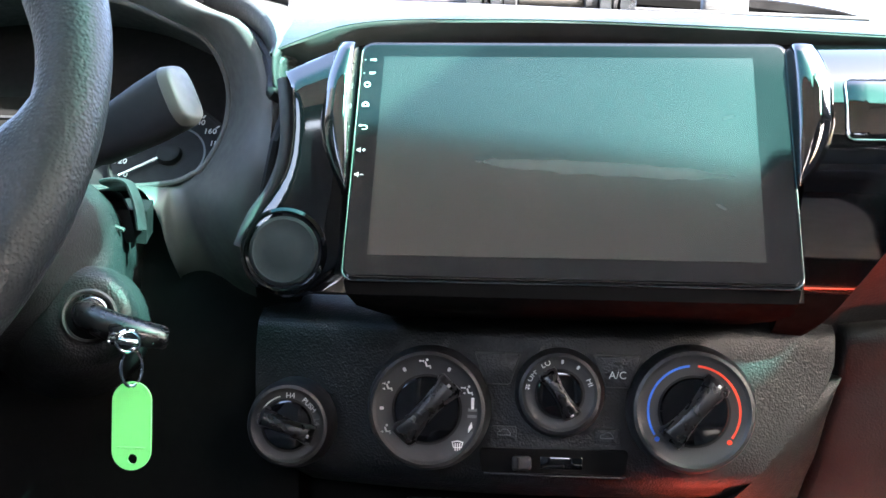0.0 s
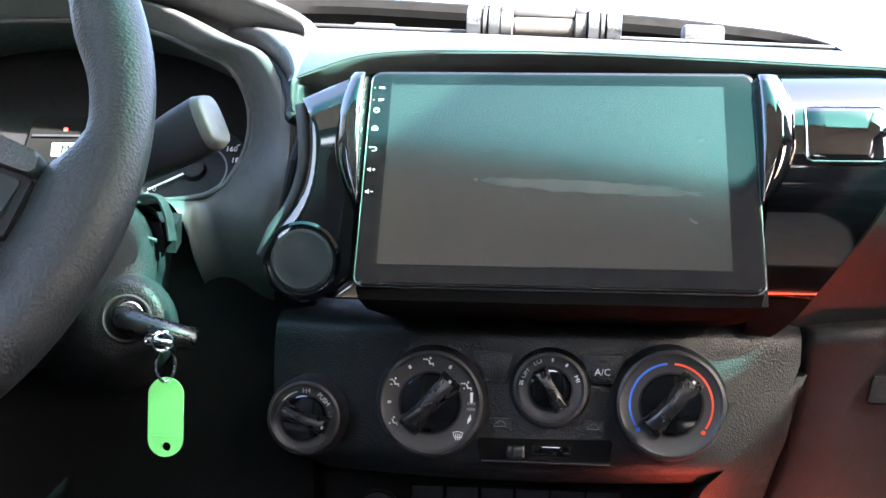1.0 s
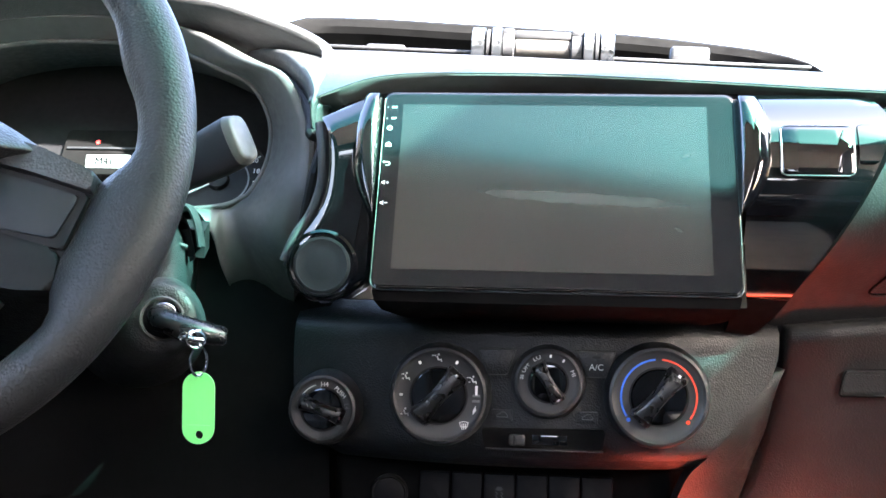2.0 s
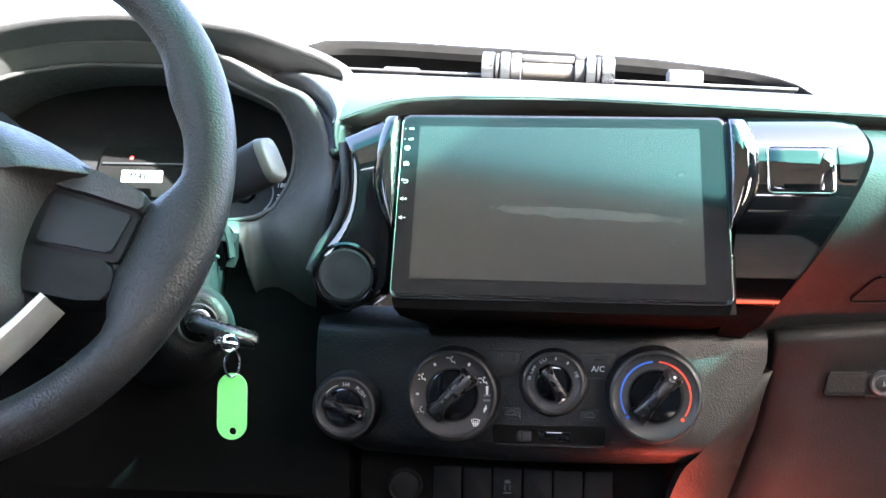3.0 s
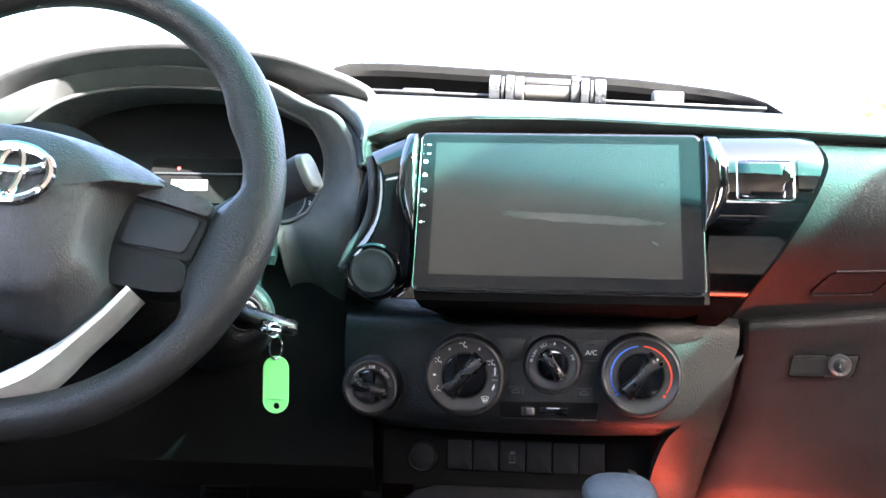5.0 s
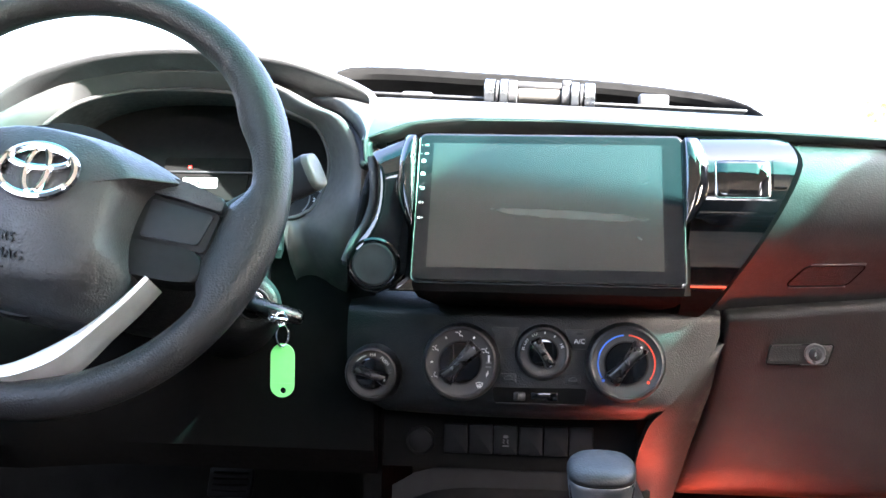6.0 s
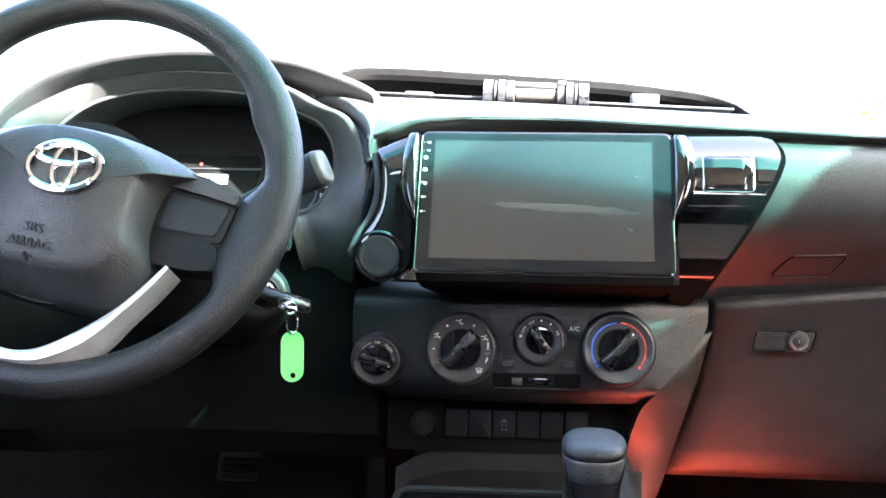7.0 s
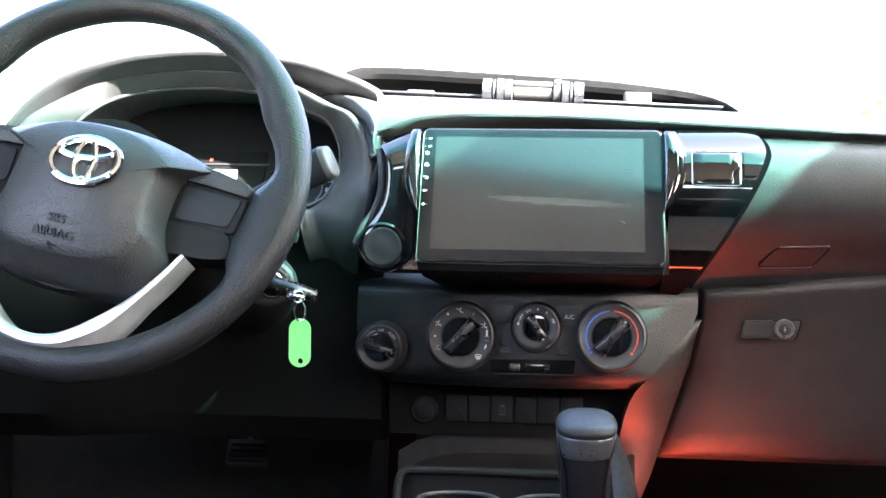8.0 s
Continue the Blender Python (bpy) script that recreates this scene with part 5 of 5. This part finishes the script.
s0, s1 = Vector((-0.215, 0.635, 1.238)), Vector((-0.1015, 0.588, 1.2885))
ax = (s1 - s0).normalized()
up = Vector((0, -0.15, 1)).cross(ax).cross(ax).normalized() * -1
sd = ax.cross(up).normalized()
rows = []
for t, h, w in ((0.0, 0.010, 0.009), (0.42, 0.0115, 0.010), (0.47, 0.0135, 0.011), (0.6, 0.0155, 0.012), (0.80, 0.0178, 0.0125), (0.95, 0.0182, 0.0125), (0.99, 0.0165, 0.0112), (1.0, 0.0140, 0.009)):
    c = s0.lerp(s1, t)
    rows.append([c + up * (h * math.copysign(abs(math.sin(a)) ** 0.6, math.sin(a))) + sd * (w * math.copysign(abs(math.cos(a)) ** 0.6, math.cos(a))) for a in np.linspace(0, 2 * math.pi, 25)[:-1]])
part("lever", grid(rows[:6], loop=True, caps=True), CAPDARK, stalk, "matte black lever", 50)
part("end_cap", grid([[p + ax * 0.0002 for p in rows[5]]] + rows[6:], loop=True, caps=True), CAPGREY, stalk, "worn grey end", 60)

for k in range(3):
    part("mark", box(-0.0012, 0.0012, -0.0002, 0.0002, -0.0016, 0.0016, 0, Matrix.Translation(s0.lerp(s1, 0.40 + 0.035 * k) - sd * 0.0108 + up * 0.002)), WHITE, stalk)

# ---- steering wheel ----
wheel = thing("steering_wheel", (-0.292, 0.455, 1.07), "black four-spoke steering wheel with silver trim, turned slightly", "steering wheel")
WM = pose(-0.292, 0.455, 1.262, 70, 0, 0) @ pose(0, 0, 0, 0, 0, -12)
rows = []
NR = 120
for i in range(NR):
    a = 360 * i / NR
    a2 = a if a <= 90 or a >= 270 else 540 - a
    a2 = a2 - 360 if a2 > 180 else a2
    lobe = 0.006 * math.exp(-((a2 - 33) / 9) ** 2) + 0.021 * math.exp(-((a2 + 7) / 15.5) ** 6)
    ring_pts = []
    for j in range(20):
        b = 2 * math.pi * j / 20
        rr = 0.1803 + 0.0164 * math.cos(b)
        if math.cos(b) < 0:
            rr -= lobe * (-math.cos(b)) ** 0.7
        ring_pts.append(WM @ Vector((rr * math.cos(radians(a)), rr * math.sin(radians(a)), 0.0165 * math.sin(b) * (1 - 14 * lobe * max(0, -math.cos(b)) ** 2))))
    rows.append(ring_pts)
part("rim", grid(rows, loop=True, wrap=True), RUBBER, wheel, "grained black rim", 80)
half = [(0.0, 0.0450), (0.04, 0.0425), (0.075, 0.0345), (0.098, 0.0262), (0.1055, 0.0215), (0.0965, 0.0165), (0.0860, 0.0105), (0.0790, 0.0010), (0.0765, -0.021), (0.0780, -0.040), (0.083, -0.055), (0.088, -0.068), (0.083, -0.088), (0.071, -0.1035), (0.045, -0.111), (0.0, -0.113)]
outline = half + [(-x, y) for x, y in reversed(half[1:-1])]
oc = [(p.x + 0.006, p.y) for p in spline([(x, y, 0) for x, y in outline], 4, True)]
mid = Vector((0.006, -0.030))
rows = []
for k, h in ((1.0, -0.02), (1.0, 0.0), (0.985, 0.009), (0.95, 0.0165), (0.85, 0.0325), (0.79, 0.0410), (0.765, 0.0430), (0.70, 0.0455), (0.5, 0.0520), (0.25, 0.0560), (0.02, 0.057)):
    soft = min(1.0, max(0.0, (0.99 - k) / 0.42))
    ring_pts = []
    for x, y in oc:
        d = Vector((x, y)) - mid
        c, s = d.x / d.length, d.y / d.length
        e = ((abs(c) / 0.086) ** 2.6 + (abs(s) / 0.082) ** 2.6) ** (-1 / 2.6)
        q = d.length * (1 - soft) + e * soft
        ring_pts.append(WM @ Vector((mid.x + c * q * k, mid.y + s * q * k, h)))
    rows.append(ring_pts)
part("airbag_cover", grid(rows, loop=True, caps=True), AIRBAG, wheel, "grained airbag cover", 60)
EM = WM @ pose(0.0115, -0.0105, 0.0565) @ pose(0, 0, 0, -3, 0, 6)


def oval(rx, ry, w, cx=0.0, cy=0.0, n=36, h=0.0016):
    pts = [(cx + rx * math.cos(t), cy + ry * math.sin(t), 0.0008) for t in np.linspace(0, 2 * math.pi, n + 1)[:-1]]
    return tube([EM @ Vector(p) for p in pts], w, True, 8, 1.0)


em = part("emblem", oval(0.0310, 0.0218, 0.0036), CHROME, wheel, "polished oval emblem")
part("emblem_oval", oval(0.0090, 0.0195, 0.0034), CHROME, em)
part("emblem_oval", oval(0.0255, 0.0085, 0.0034, 0, 0.0105), CHROME, em)
writing("writing", "SRS", 0.0110, WM @ pose(0.005, -0.066, 0.0545, 13), PANEL, wheel, 0.0006)
writing("writing", "AIRBAG", 0.0110, WM @ pose(0.004, -0.0785, 0.0506, 18), PANEL, wheel, 0.0006)
part("seat_sign", merged(box(-0.004, 0.004, -0.0008, 0.0008, 0, 0.0012, 0, WM @ pose(0.005, -0.088, 0.0459, 22)), box(-0.0008, 0.0008, -0.004, 0.003, 0, 0.0012, 0, WM @ pose(0.003, -0.088, 0.0459, 22, 0, 25))), MATTE, wheel)
for s in (1, -1):
    def fl(pts):
        return [(0.004 + s * (x - 0.004), y) for x, y in pts][::s]
    part("spoke", prism(rounded(fl([(0.070, -0.028), (0.1415, -0.0325), (0.1465, -0.0550), (0.126, -0.0600), (0.080, -0.0615)]), 0.006), -0.014, 0.0095, 0.0055, WM, 5, True), MATTE, wheel, "moulded lower spoke bar", 50)
    part("spoke_web", prism(rounded(fl([(0.060, 0.012), (0.150, 0.006), (0.1465, -0.036), (0.060, -0.036)]), 0.004), -0.020, 0.0060, 0.003, WM, 3), MATTE, wheel)
    part("spoke_top", prism(rounded(fl([(0.070, 0.0085), (0.112, 0.0070), (0.1480, 0.0035), (0.1465, 0.0150), (0.112, 0.0225), (0.070, 0.0260)]), 0.003), -0.010, 0.0135, 0.005, WM, 5), AIRBAG, wheel, "smooth upper spoke cover", 60)
    b = part("switch_blank", prism(rounded(fl([(0.074, -0.0320), (0.1435, -0.0318), (0.1465, 0.0025), (0.112, 0.0058), (0.074, 0.0075)]), 0.003), -0.006, 0.0095, 0.0015, WM, 3), MATTE, wheel, "blank switch plate")
    part("plate_inset", prism(rounded(fl([(0.0875, -0.0290), (0.1370, -0.0272), (0.1420, 0.0002), (0.0880, 0.0035)]), 0.003), 0.0, 0.0112, 0.0012, WM, 3), CAPDARK, b, "smooth blank plate")
    if s < 0:
        for yy in (-0.004, -0.014, -0.024):
            part("switch_mark", box(-0.124, -0.106, -0.0016, 0.0016, 0.0110, 0.0116, 0, WM @ pose(0, yy, 0)), DIM, b)
ro = [(0.1145, -0.0655), (0.1040, -0.0880), (0.0895, -0.1130), (0.0790, -0.1340), (0.0660, -0.1520), (0.0470, -0.1650), (0.0305, -0.1720), (0.0, -0.1760)]
ri = [(0.1064, -0.0616), (0.0945, -0.0830), (0.0795, -0.1055), (0.0660, -0.1205), (0.0526, -0.1331), (0.0360, -0.1470), (0.0191, -0.1568), (0.0, -0.1600)]
rows = []
full = [(a, b) for a, b in zip(ro, ri)] + [((-a[0], a[1]), (-b[0], b[1])) for a, b in reversed(list(zip(ro, ri))[:-1])]
so = spline([(a[0], a[1], 0) for a, b in full], 3)
si = spline([(b[0], b[1], 0) for a, b in full], 3)
for a, b in zip(so, si):
    rows.append([WM @ Vector((p.x, p.y, z)) for p, z in ((a, -0.008), (a, 0.0), (a.lerp(b, 0.06), 0.003), (a.lerp(b, 0.40), 0.0155), (a.lerp(b, 0.44), 0.0172), (a.lerp(b, 0.75), 0.0185), (a.lerp(b, 0.95), 0.0165), (b, 0.012), (b, -0.006))])
part("lower_trim", grid(rows, loop=True, caps=True), SILVER, wheel, "silver painted lower spoke trim", 40)
part("hub_cover", lathe([(0.045, -0.055), (0.060, -0.02), (0.085, -0.002), (0.085, 0.004), (0.02, 0.006)], WM @ pose(0.003, -0.03, 0), 40), MATTE, wheel)
